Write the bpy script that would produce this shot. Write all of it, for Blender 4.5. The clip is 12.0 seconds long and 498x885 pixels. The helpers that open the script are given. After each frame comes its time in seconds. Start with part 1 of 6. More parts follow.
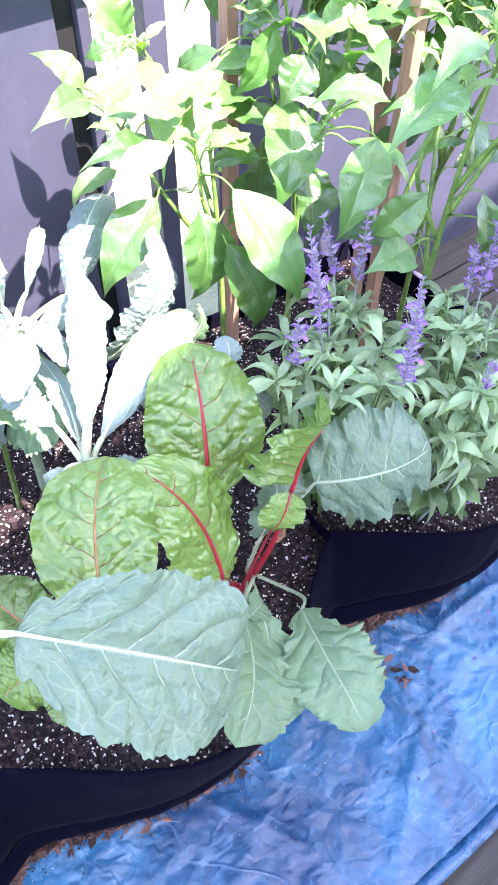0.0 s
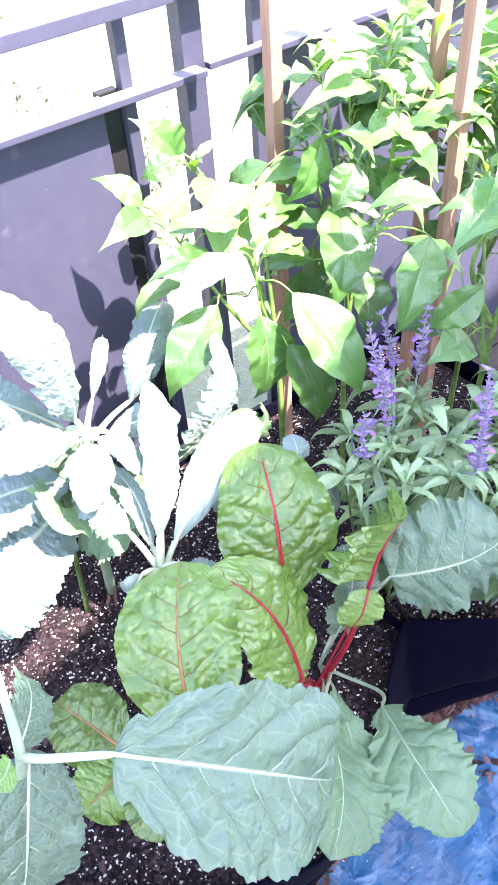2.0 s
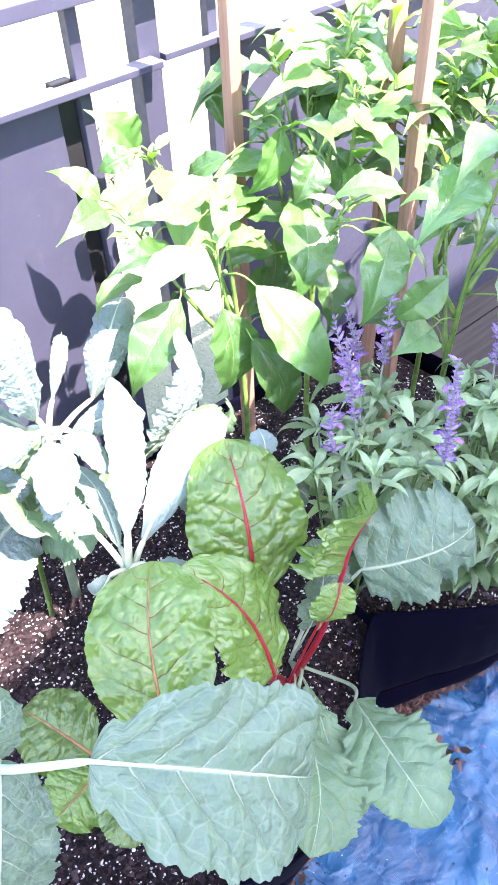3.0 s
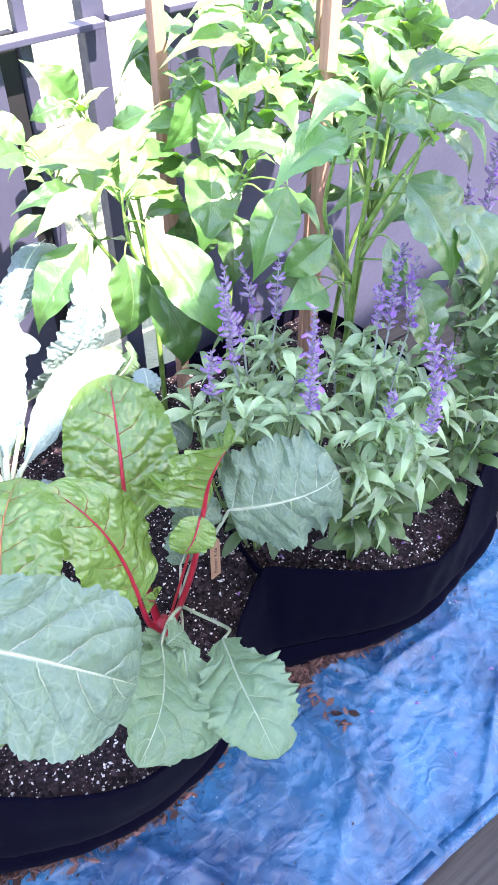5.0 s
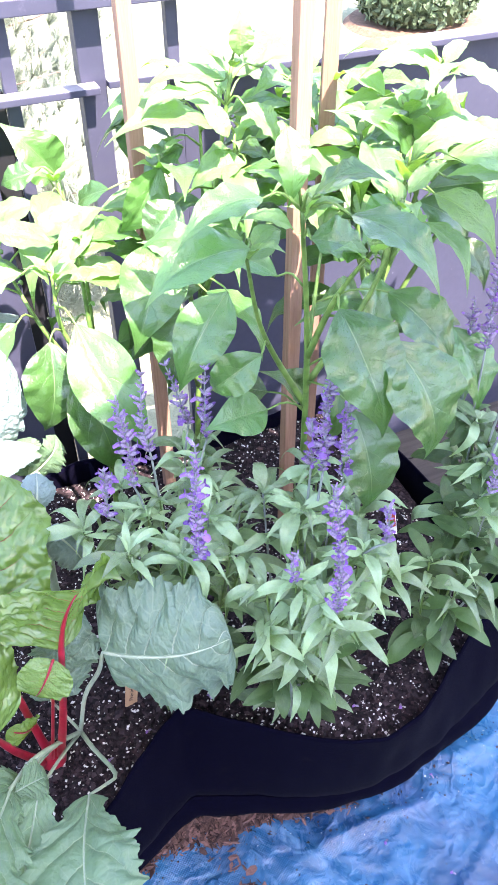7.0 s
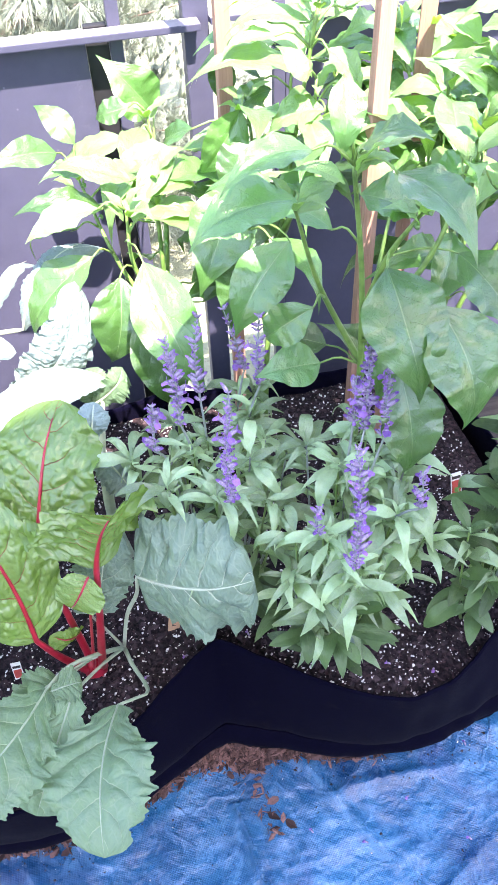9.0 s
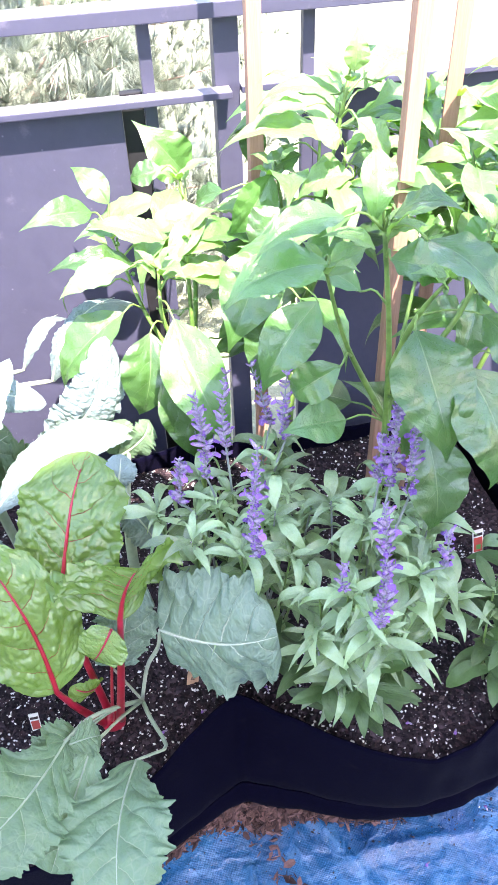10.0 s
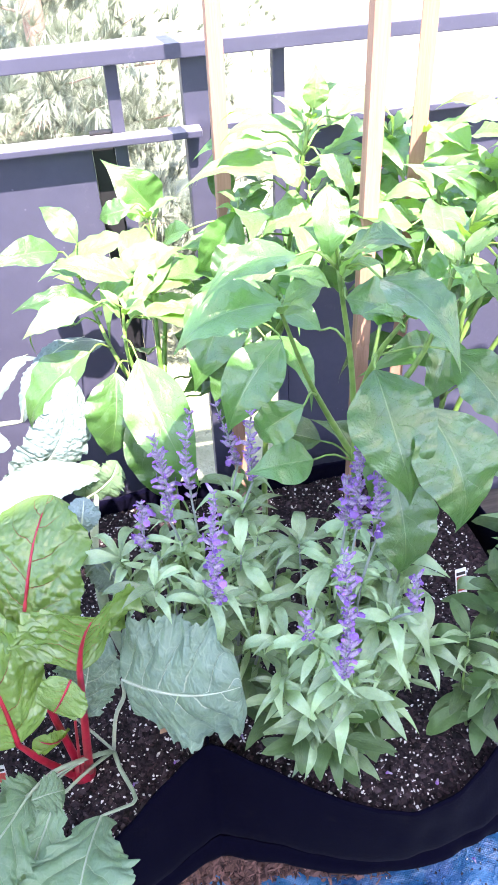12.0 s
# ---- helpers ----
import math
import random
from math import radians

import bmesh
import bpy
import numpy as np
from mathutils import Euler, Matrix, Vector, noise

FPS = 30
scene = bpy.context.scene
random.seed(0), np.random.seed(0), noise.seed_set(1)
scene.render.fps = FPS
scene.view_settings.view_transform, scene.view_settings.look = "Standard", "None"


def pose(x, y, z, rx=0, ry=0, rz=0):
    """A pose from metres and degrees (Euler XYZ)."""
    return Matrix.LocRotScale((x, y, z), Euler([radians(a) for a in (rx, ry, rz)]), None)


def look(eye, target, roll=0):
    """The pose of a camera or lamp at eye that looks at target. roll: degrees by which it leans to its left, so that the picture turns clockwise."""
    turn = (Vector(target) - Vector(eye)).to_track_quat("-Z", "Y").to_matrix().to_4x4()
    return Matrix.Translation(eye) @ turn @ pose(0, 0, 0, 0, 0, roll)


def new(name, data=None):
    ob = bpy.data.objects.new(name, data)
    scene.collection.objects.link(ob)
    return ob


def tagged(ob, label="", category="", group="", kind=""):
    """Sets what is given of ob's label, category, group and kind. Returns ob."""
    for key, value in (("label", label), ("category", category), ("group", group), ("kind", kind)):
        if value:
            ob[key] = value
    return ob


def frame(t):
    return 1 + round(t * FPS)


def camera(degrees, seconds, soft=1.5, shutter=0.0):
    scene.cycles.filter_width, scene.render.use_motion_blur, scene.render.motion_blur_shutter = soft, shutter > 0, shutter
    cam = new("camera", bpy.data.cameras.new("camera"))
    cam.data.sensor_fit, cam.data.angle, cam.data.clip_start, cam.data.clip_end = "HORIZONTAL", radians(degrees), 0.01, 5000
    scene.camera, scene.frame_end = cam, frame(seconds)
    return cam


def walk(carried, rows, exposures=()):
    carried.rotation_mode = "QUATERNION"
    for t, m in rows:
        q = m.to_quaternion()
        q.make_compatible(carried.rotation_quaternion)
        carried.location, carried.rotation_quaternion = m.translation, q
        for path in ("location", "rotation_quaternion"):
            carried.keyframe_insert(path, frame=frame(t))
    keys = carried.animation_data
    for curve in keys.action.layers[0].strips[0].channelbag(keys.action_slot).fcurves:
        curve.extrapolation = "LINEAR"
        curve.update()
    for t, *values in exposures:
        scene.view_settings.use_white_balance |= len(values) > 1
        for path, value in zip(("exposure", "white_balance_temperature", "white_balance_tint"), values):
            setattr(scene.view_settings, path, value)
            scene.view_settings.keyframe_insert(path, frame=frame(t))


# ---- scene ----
cam = camera(35.4, 12.0, soft=1.1)
PATH = [
    (0, (-0.6770, -0.3973, 1.5449), (-0.0928, 0.3480, 0.3815), 0.69),
    (0.5, (-0.6962, -0.4261, 1.5736), (-0.0937, 0.3751, 0.4577), -2.16),
    (1, (-0.7077, -0.3986, 1.5823), (-0.0948, 0.4699, 0.5239), -4.34),
    (1.5, (-0.7122, -0.3772, 1.5750), (-0.1057, 0.4923, 0.5137), -4.77),
    (2, (-0.7062, -0.3506, 1.5735), (-0.1048, 0.5186, 0.5092), -4.89),
    (2.5, (-0.7140, -0.3357, 1.5656), (-0.0745, 0.4999, 0.4967), -3.73),
    (2.7, (-0.7143, -0.3284, 1.5645), (-0.0620, 0.4916, 0.4911), -3.72),
    (4.3, (-0.7033, -0.4600, 1.5295), (0.0049, 0.3392, 0.4760), 1.87),
    (4.5, (-0.6773, -0.4944, 1.5275), (-0.0031, 0.3218, 0.4649), 1.73),
    (5, (-0.6104, -0.5524, 1.5331), (0.0178, 0.2954, 0.4669), 0.00),
    (5.5, (-0.5345, -0.5309, 1.5251), (0.1267, 0.3446, 0.5022), -0.27),
    (6, (-0.4598, -0.4989, 1.5104), (0.2187, 0.4002, 0.5198), -1.25),
    (6.5, (-0.3502, -0.5000, 1.5033), (0.2799, 0.4249, 0.5045), -0.98),
    (7, (-0.2361, -0.5249, 1.4989), (0.2115, 0.4973, 0.4965), -0.31),
    (8.8, (-0.1449, -0.5612, 1.5123), (0.0741, 0.4586, 0.4343), -2.35),
    (9, (-0.1473, -0.5640, 1.5150), (0.0626, 0.4589, 0.4381), -2.60),
    (9.5, (-0.1575, -0.5628, 1.5271), (0.0529, 0.5229, 0.5137), -2.34),
    (10, (-0.1632, -0.5628, 1.5292), (0.0367, 0.5292, 0.5204), -2.38),
    (10.5, (-0.1634, -0.5622, 1.5302), (0.0612, 0.5193, 0.5153), -1.04),
    (11, (-0.1612, -0.5638, 1.5286), (0.0530, 0.5187, 0.5126), -1.17),
    (11.5, (-0.1433, -0.5769, 1.5153), (0.0609, 0.5079, 0.4996), -1.77),
    (12, (-0.1057, -0.5454, 1.5193), (0.0972, 0.5867, 0.5564), -3.08),
]
EXPOSURE, KELVIN, TINT = 3.16, 7150, 20
walk(cam, [(t, look(eye, target, roll)) for t, eye, target, roll in PATH], [(0.0, EXPOSURE + 0.08, KELVIN, TINT), (2.7, EXPOSURE + 0.07, KELVIN, TINT), (4.4, EXPOSURE - 0.06, KELVIN, TINT), (12.0, EXPOSURE - 0.08, KELVIN, TINT)])

# ---- light ----
SUN_DIR = Vector((0.105, -0.489, 0.866)).normalized()
world = bpy.data.worlds.new("sky")
scene.world = world
world.use_nodes = True
wn = world.node_tree.nodes
sky = wn.new("ShaderNodeTexSky")
sky.sky_type = "NISHITA"
sky.sun_disc = False
sky.sun_elevation = radians(60)
sky.sun_rotation = math.atan2(SUN_DIR.x, SUN_DIR.y)
world.node_tree.links.new(sky.outputs[0], wn["Background"].inputs[0])
wn["Background"].inputs[1].default_value = 0.15
sun = new("sun", bpy.data.lights.new("sun", "SUN"))
sun.data.energy = 3.6
sun.data.angle = radians(0.55)
sun.data.color = (1.0, 0.96, 0.9)
sun.matrix_world = look(SUN_DIR * 10, (0, 0, 0))


# ---- materials ----
class Nodes:
    """Short forms for building node trees."""

    def __init__(self, name):
        self.mat = bpy.data.materials.new(name)
        self.mat.use_nodes = True
        self.t = self.mat.node_tree
        self.b = self.t.nodes["Principled BSDF"]
        self.out = self.t.nodes["Material Output"]

    def add(self, kind):
        return self.t.nodes.new("ShaderNode" + kind)

    def put(self, sock, value):
        if isinstance(value, bpy.types.NodeSocket):
            self.t.links.new(value, sock)
        else:
            sock.default_value = value

    def math(self, op, a, b=0.0, c=0.0, clamp=False):
        n = self.add("Math")
        n.operation, n.use_clamp = op, clamp
        self.put(n.inputs[0], a), self.put(n.inputs[1], b), self.put(n.inputs[2], c)
        return n.outputs[0]

    def ramp(self, x, lo, hi, a=0.0, b=1.0):
        n = self.add("MapRange")
        n.interpolation_type = "SMOOTHSTEP"
        for s, v in zip(("Value", "From Min", "From Max", "To Min", "To Max"), (x, lo, hi, a, b)):
            self.put(n.inputs[s], v)
        return n.outputs[0]

    def mix(self, f, a, b, blend="MIX"):
        n = self.add("Mix")
        n.data_type, n.blend_type = "RGBA", blend
        self.put(n.inputs[0], f)
        self.put(n.inputs[6], a if isinstance(a, bpy.types.NodeSocket) else (*a, 1))
        self.put(n.inputs[7], b if isinstance(b, bpy.types.NodeSocket) else (*b, 1))
        return n.outputs[2]

    def coord(self, which="Object"):
        return self.add("TexCoord").outputs[which]

    def noise(self, scale, detail=4.0, rough=0.55, vec=None, warp=0.0):
        n = self.add("TexNoise")
        n.inputs["Scale"].default_value = scale
        n.inputs["Detail"].default_value = detail
        n.inputs["Roughness"].default_value = rough
        n.inputs["Distortion"].default_value = warp
        self.t.links.new(vec or self.coord(), n.inputs["Vector"])
        return n.outputs["Fac"]

    def voronoi(self, scale, feature="F1", vec=None, out="Distance"):
        n = self.add("TexVoronoi")
        n.feature = feature
        n.inputs["Scale"].default_value = scale
        self.t.links.new(vec or self.coord(), n.inputs["Vector"])
        return n.outputs[out]

    def bump(self, height, strength=0.3, distance=0.002):
        n = self.add("Bump")
        n.inputs["Strength"].default_value = strength
        n.inputs["Distance"].default_value = distance
        self.t.links.new(height, n.inputs["Height"])
        self.t.links.new(n.outputs[0], self.b.inputs["Normal"])
        return n.outputs[0]

    def set(self, **kw):
        for k, v in kw.items():
            self.put(self.b.inputs[k.replace("_", " ")], v if not isinstance(v, tuple) else (*v, 1))
        return self


def leaf_material(name, blade, vein, mid=0.07, side=0.1, vein_mix=0.8, rough=0.45, trans=0.35, glow=(1.1, 1.25, 0.5), cells=(1.2, 2.2), aspect=2.0,
                  dome=0.5, sunk=0.8, depth=0.003, net_mix=0.06, shift=0.25, tone=0.25, side_vein=None, side_mix=None, gloss=0.5, holes=0.0, coat=0.0, red=0.5, slant=3.0):
    """A leaf blade by its own coordinates: midrib, slanting side veins, the net of cross veins between them, uneven green, light that comes through."""
    m = Nodes(name)
    uvn = m.add("UVMap")
    uvn.uv_map = "leaf"
    sep = m.add("SeparateXYZ")
    m.put(sep.inputs[0], uvn.outputs[0])
    rnd = m.add("ObjectInfo").outputs["Random"]

    def vector(x, y, z):
        com = m.add("CombineXYZ")
        for sock, value in zip(com.inputs, (x, y, z)):
            m.put(sock, value)
        return com.outputs[0]

    uv = vector(sep.outputs[0], m.math("MULTIPLY", sep.outputs[1], aspect), m.math("MULTIPLY", rnd, 20.0))
    u = m.math("MULTIPLY", m.math("SUBTRACT", sep.outputs[0], 0.5), 2.0)
    a = m.math("ABSOLUTE", u)
    att = m.add("Attribute")
    att.attribute_name = "lane"
    q = m.math("ADD", att.outputs["Fac"], m.math("MULTIPLY", m.math("SUBTRACT", m.noise(9.0, 3.0, vec=uv), 0.5), 0.22))
    d = m.math("ABSOLUTE", m.math("SUBTRACT", m.math("FRACT", q), 0.5))
    wide = m.ramp(a, 0.0, 1.0, 0.5 - side * 0.5, 0.5 - side * 0.14)
    lateral = m.math("MULTIPLY", m.ramp(d, wide, 0.5), m.ramp(a, 0.55, 1.0, 1.0, 0.25))
    lanes = vector(m.math("MULTIPLY", q, cells[0]), m.math("MULTIPLY", m.math("ADD", a, m.math("MULTIPLY", sep.outputs[1], slant)), cells[1]),
                   m.math("ADD", m.math("MULTIPLY", rnd, 9.0), m.math("MULTIPLY", m.math("SIGN", u), 3.0)))
    far = m.voronoi(1.0, "DISTANCE_TO_EDGE", vec=lanes)
    near = m.voronoi(2.7, "DISTANCE_TO_EDGE", vec=lanes)
    fork = m.math("MULTIPLY", m.ramp(far, 0.0, 0.055, 1.0, 0.0), m.ramp(a, 0.08, 0.3))
    net = m.ramp(near, 0.0, 0.09, 1.0, 0.0)
    midrib = m.ramp(a, m.ramp(sep.outputs[1], 0.0, 1.0, mid, mid * 0.25), 0.0)
    big = m.noise(2.2, 3.0, vec=uv)
    patchy = m.noise(7.0, 4.0, 0.6, vec=uv)
    col = m.mix(m.ramp(m.math("ADD", m.math("MULTIPLY", rnd, 0.7), m.math("MULTIPLY", big, 0.4)), 0.15, 0.9),
                tuple(c * (1 - shift) for c in blade), tuple(min(1, c * (1 + shift)) for c in blade))
    fine = m.noise(60.0, 3.0, vec=uv)
    col = m.mix(m.ramp(patchy, 0.35, 0.7, 0.0, tone), col, tuple(c * w for c, w in zip(blade, (0.98, 1.08, 0.5))))
    col = m.mix(m.ramp(fine, 0.3, 0.7, 0.0, 0.12), col, tuple(min(1, c * 0.6) for c in blade))
    col = m.mix(m.math("MAXIMUM", m.math("MULTIPLY", net, net_mix * 0.6), m.math("MULTIPLY", fork, net_mix * 2.0)), col, side_vein or vein)
    lat_col = m.mix(m.ramp(a, 0.12, red), vein, side_vein) if side_vein else vein
    col = m.mix(m.math("MULTIPLY", lateral, side_mix if side_mix is not None else vein_mix * 0.7), col, lat_col)
    col = m.mix(m.math("MULTIPLY", midrib, vein_mix), col, vein)
    if holes:
        spot = m.math("MULTIPLY", m.ramp(m.voronoi(6.0, vec=uv), 0.0, holes, 1.0, 0.0), m.ramp(m.noise(1.7, 1.0, vec=uv), 0.55, 0.6))
        col = m.mix(spot, col, tuple(c * 0.12 for c in blade))
    swell = m.math("ADD", m.ramp(far, 0.0, 0.4), m.math("MULTIPLY", m.ramp(near, 0.0, 0.35), 0.5))
    h = m.math("ADD", m.math("MULTIPLY", lateral, -sunk), m.math("MULTIPLY", swell, dome))
    h = m.math("ADD", h, m.math("MULTIPLY", fine, 0.12))
    nor = m.bump(h, 0.6, depth)
    m.set(Base_Color=col, Roughness=m.ramp(fine, 0.2, 0.8, rough - 0.05, rough + 0.08))
    m.b.inputs["Specular IOR Level"].default_value = gloss
    m.b.inputs["Coat Weight"].default_value = coat
    m.b.inputs["Coat Roughness"].default_value = 0.2
    tr = m.add("BsdfTranslucent")
    m.put(tr.inputs[0], m.mix(1.0, col, glow, "MULTIPLY"))
    m.put(tr.inputs[1], nor)
    ms = m.add("MixShader")
    ms.inputs[0].default_value = trans
    m.t.links.new(m.b.outputs[0], ms.inputs[1])
    m.t.links.new(tr.outputs[0], ms.inputs[2])
    m.t.links.new(ms.outputs[0], m.out.inputs[0])
    return m.mat


def stalk_material(name, a, b, rough=0.45, scale=60.0):
    m = Nodes(name)
    s = m.noise(scale, 3.0)
    w = m.noise(9.0, 2.0)
    m.set(Base_Color=m.mix(m.ramp(m.math("ADD", m.math("MULTIPLY", s, 0.5), m.math("MULTIPLY", w, 0.5)), 0.35, 0.65), a, b), Roughness=rough)
    m.bump(s, 0.25, 0.001)
    return m.mat


PEPPER = leaf_material("pepper_leaf", (0.061, 0.160, 0.044), (0.24, 0.34, 0.19), mid=0.035, side=0.05, vein_mix=0.45, side_mix=0.2, net_mix=0.02, rough=0.30, trans=0.28, glow=(1.5, 1.7, 0.3), dome=0.3, sunk=0.5, depth=0.002, shift=0.45, gloss=1.0, coat=0.35, tone=0.08, slant=4.6)
PEPPER_YOUNG = leaf_material("young_pepper_leaf", (0.172, 0.296, 0.138), (0.28, 0.40, 0.16), mid=0.045, side=0.05, vein_mix=0.45, side_mix=0.18, net_mix=0.02, rough=0.34, trans=0.38, glow=(1.3, 1.6, 0.22), dome=0.5, sunk=0.4, depth=0.0016, gloss=0.7, tone=0.3, slant=4.6)
CHARD = leaf_material("chard_leaf", (0.150, 0.268, 0.068), (0.33, 0.012, 0.032), mid=0.03, side=0.06, vein_mix=0.9, rough=0.20, trans=0.32, glow=(1.4, 1.35, 0.25), aspect=1.4, dome=0.5, depth=0.004, net_mix=0.04, side_vein=(0.19, 0.29, 0.09), side_mix=0.75, gloss=1.0, tone=0.2, coat=0.4, red=0.75, slant=2.0)
COLLARD = leaf_material("collard_leaf", (0.127, 0.198, 0.154), (0.46, 0.52, 0.43), mid=0.06, side=0.10, vein_mix=0.95, rough=0.42, trans=0.18, glow=(1.2, 1.3, 0.5), aspect=1.6, dome=0.6, sunk=0.6, depth=0.005, net_mix=0.13, shift=0.12, gloss=0.5, side_mix=0.75, holes=0.04, side_vein=(0.31, 0.39, 0.30))
COLLARD_GREEN = leaf_material("green_collard_leaf", (0.134, 0.228, 0.144), (0.33, 0.41, 0.28), mid=0.05, side=0.085, vein_mix=0.75, rough=0.42, trans=0.22, glow=(1.2, 1.3, 0.5), aspect=1.6, dome=0.5, sunk=0.4, depth=0.002, net_mix=0.11, shift=0.2, gloss=0.5, side_mix=0.6, side_vein=(0.25, 0.33, 0.22))
KALE = leaf_material("kale_leaf", (0.20, 0.275, 0.29), (0.60, 0.66, 0.62), mid=0.10, side=0.03, vein_mix=0.8, rough=0.5, trans=0.14, glow=(1.1, 1.3, 0.5), cells=(2.4, 3.6), aspect=4.0, dome=1.0, sunk=0.2, depth=0.002, net_mix=0.03, shift=0.12, tone=0.1, gloss=0.4, side_mix=0.1)
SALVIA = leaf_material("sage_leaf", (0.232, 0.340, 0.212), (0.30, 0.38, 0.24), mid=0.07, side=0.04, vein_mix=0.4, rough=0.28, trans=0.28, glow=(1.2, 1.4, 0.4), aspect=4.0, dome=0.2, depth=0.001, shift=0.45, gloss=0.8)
SALVIA_OLD_SHADED = leaf_material("old_or_shaded_sage_leaf", (0.076, 0.146, 0.060), (0.15, 0.23, 0.09), mid=0.06, side=0.05, vein_mix=0.45, rough=0.38, trans=0.3, aspect=3.0, dome=0.3, depth=0.0015, shift=0.45, gloss=0.6)
RED_STALK = stalk_material("red_stalk", (0.27, 0.008, 0.018), (0.40, 0.018, 0.045), 0.3)
BROWN_STALK = stalk_material("tan_red_stalk", (0.30, 0.10, 0.04), (0.42, 0.2, 0.08), 0.35)
PALE_STALK = stalk_material("pale_green_stalk", (0.21, 0.29, 0.20), (0.33, 0.40, 0.29), 0.45)
WHITE_RIB = stalk_material("white_midrib", (0.33, 0.39, 0.30), (0.46, 0.52, 0.41), 0.45)
GREEN_STALK = stalk_material("green_stalk", (0.055, 0.12, 0.025), (0.16, 0.27, 0.07), 0.42)
SAGE_STALK = stalk_material("sage_stalk", (0.15, 0.19, 0.16), (0.23, 0.26, 0.27), 0.55)
CALYX = stalk_material("sage_calyx", (0.13, 0.085, 0.20), (0.36, 0.30, 0.42), 0.65, 140)


def petal_material():
    m = Nodes("violet_petal")
    rnd = m.add("ObjectInfo").outputs["Random"]
    s = m.noise(120.0, 2.0)
    col = m.mix(rnd, (0.105, 0.028, 0.24), (0.36, 0.16, 0.56))
    col = m.mix(m.ramp(s, 0.45, 0.7, 0.0, 0.5), col, (0.46, 0.34, 0.68))
    m.set(Base_Color=col, Roughness=0.5)
    tr = m.add("BsdfTranslucent")
    m.put(tr.inputs[0], col)
    ms = m.add("MixShader")
    ms.inputs[0].default_value = 0.35
    m.t.links.new(m.b.outputs[0], ms.inputs[1]), m.t.links.new(tr.outputs[0], ms.inputs[2]), m.t.links.new(ms.outputs[0], m.out.inputs[0])
    return m.mat


PETAL = petal_material()


def paint_material():
    m = Nodes("dark_violet_grey_paint")
    w = m.noise(2.5, 5.0, 0.6)
    s = m.noise(55.0, 3.0)
    spots = m.ramp(m.voronoi(38.0), 0.0, 0.11, 1.0, 0.0)
    spots = m.math("MULTIPLY", spots, m.ramp(m.noise(7.0, 2.0), 0.52, 0.62))
    col = m.mix(m.ramp(w, 0.3, 0.7), (0.040, 0.041, 0.072), (0.051, 0.052, 0.091))
    col = m.mix(m.math("MULTIPLY", spots, 0.75), col, (0.27, 0.26, 0.33))
    col = m.mix(m.ramp(m.noise(16.0, 5.0, 0.7), 0.58, 0.75, 0.0, 0.3), col, (0.17, 0.16, 0.22))
    # sunlight painted in: faces that point up get a paler, uneven colour
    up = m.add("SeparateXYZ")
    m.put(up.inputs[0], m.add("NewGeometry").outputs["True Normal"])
    dust_or_sun_mask = m.math("MULTIPLY", m.ramp(up.outputs[2], 0.5, 0.9), m.ramp(m.noise(9.0, 5.0, 0.65), 0.25, 0.6, 0.6, 1.0))
    col = m.mix(dust_or_sun_mask, col, (0.23, 0.22, 0.26))
    m.set(Base_Color=col, Roughness=m.ramp(s, 0.3, 0.7, 0.42, 0.6))
    m.bump(m.math("ADD", s, m.math("MULTIPLY", w, 2.0)), 0.18, 0.002)
    return m.mat


def fabric_material():
    m = Nodes("black_felt_fabric")
    s = m.noise(420.0, 4.0, 0.7)
    w = m.noise(7.0, 4.0)
    # noise patches of dust on the felt
    dust_or_sun_mask = m.ramp(m.noise(26.0, 5.0, 0.65), 0.56, 0.72)
    low = m.ramp(m.noise(3.5, 3.0), 0.4, 0.7)
    col = m.mix(m.ramp(s, 0.3, 0.7), (0.0010, 0.0009, 0.0042), (0.0031, 0.0028, 0.0116))
    col = m.mix(m.math("MULTIPLY", dust_or_sun_mask, m.math("MULTIPLY", low, 0.35)), col, (0.02, 0.017, 0.017))
    m.set(Base_Color=col, Roughness=0.9)
    m.b.inputs["Sheen Weight"].default_value = 0.014
    m.b.inputs["Sheen Roughness"].default_value = 0.4
    m.b.inputs["Specular IOR Level"].default_value = 0.02
    m.bump(m.math("ADD", s, m.math("MULTIPLY", w, 1.5)), 0.45, 0.0015)
    return m.mat


def soil_material():
    m = Nodes("potting_soil")
    s = m.noise(170.0, 5.0, 0.7)
    w = m.noise(14.0, 4.0)
    v = m.voronoi(150.0, out="Color")
    sep = m.add("SeparateXYZ")
    m.put(sep.inputs[0], v)
    col = m.mix(m.ramp(s, 0.3, 0.7), (0.0065, 0.0045, 0.0062), (0.034, 0.022, 0.028))
    col = m.mix(m.ramp(sep.outputs[0], 0.75, 0.95, 0.0, 0.7), col, (0.070, 0.041, 0.048))
    col = m.mix(m.ramp(w, 0.5, 0.75, 0.0, 0.4), col, (0.048, 0.029, 0.034))
    m.set(Base_Color=col, Roughness=0.9)
    m.b.inputs["Specular IOR Level"].default_value = 0.15
    m.bump(m.math("ADD", s, m.voronoi(130.0)), 1.0, 0.006)
    return m.mat


def speck_material(name, a, b, rough=0.85):
    m = Nodes(name)
    r = m.add("NewGeometry").outputs["Random Per Island"]
    col = m.mix(r, a, b)
    col = m.mix(m.ramp(m.noise(300.0, 3.0), 0.4, 0.7, 0.0, 0.35), col, tuple(c * 0.5 for c in a))
    m.set(Base_Color=col, Roughness=rough)
    m.b.inputs["Specular IOR Level"].default_value = 0.2
    return m.mat


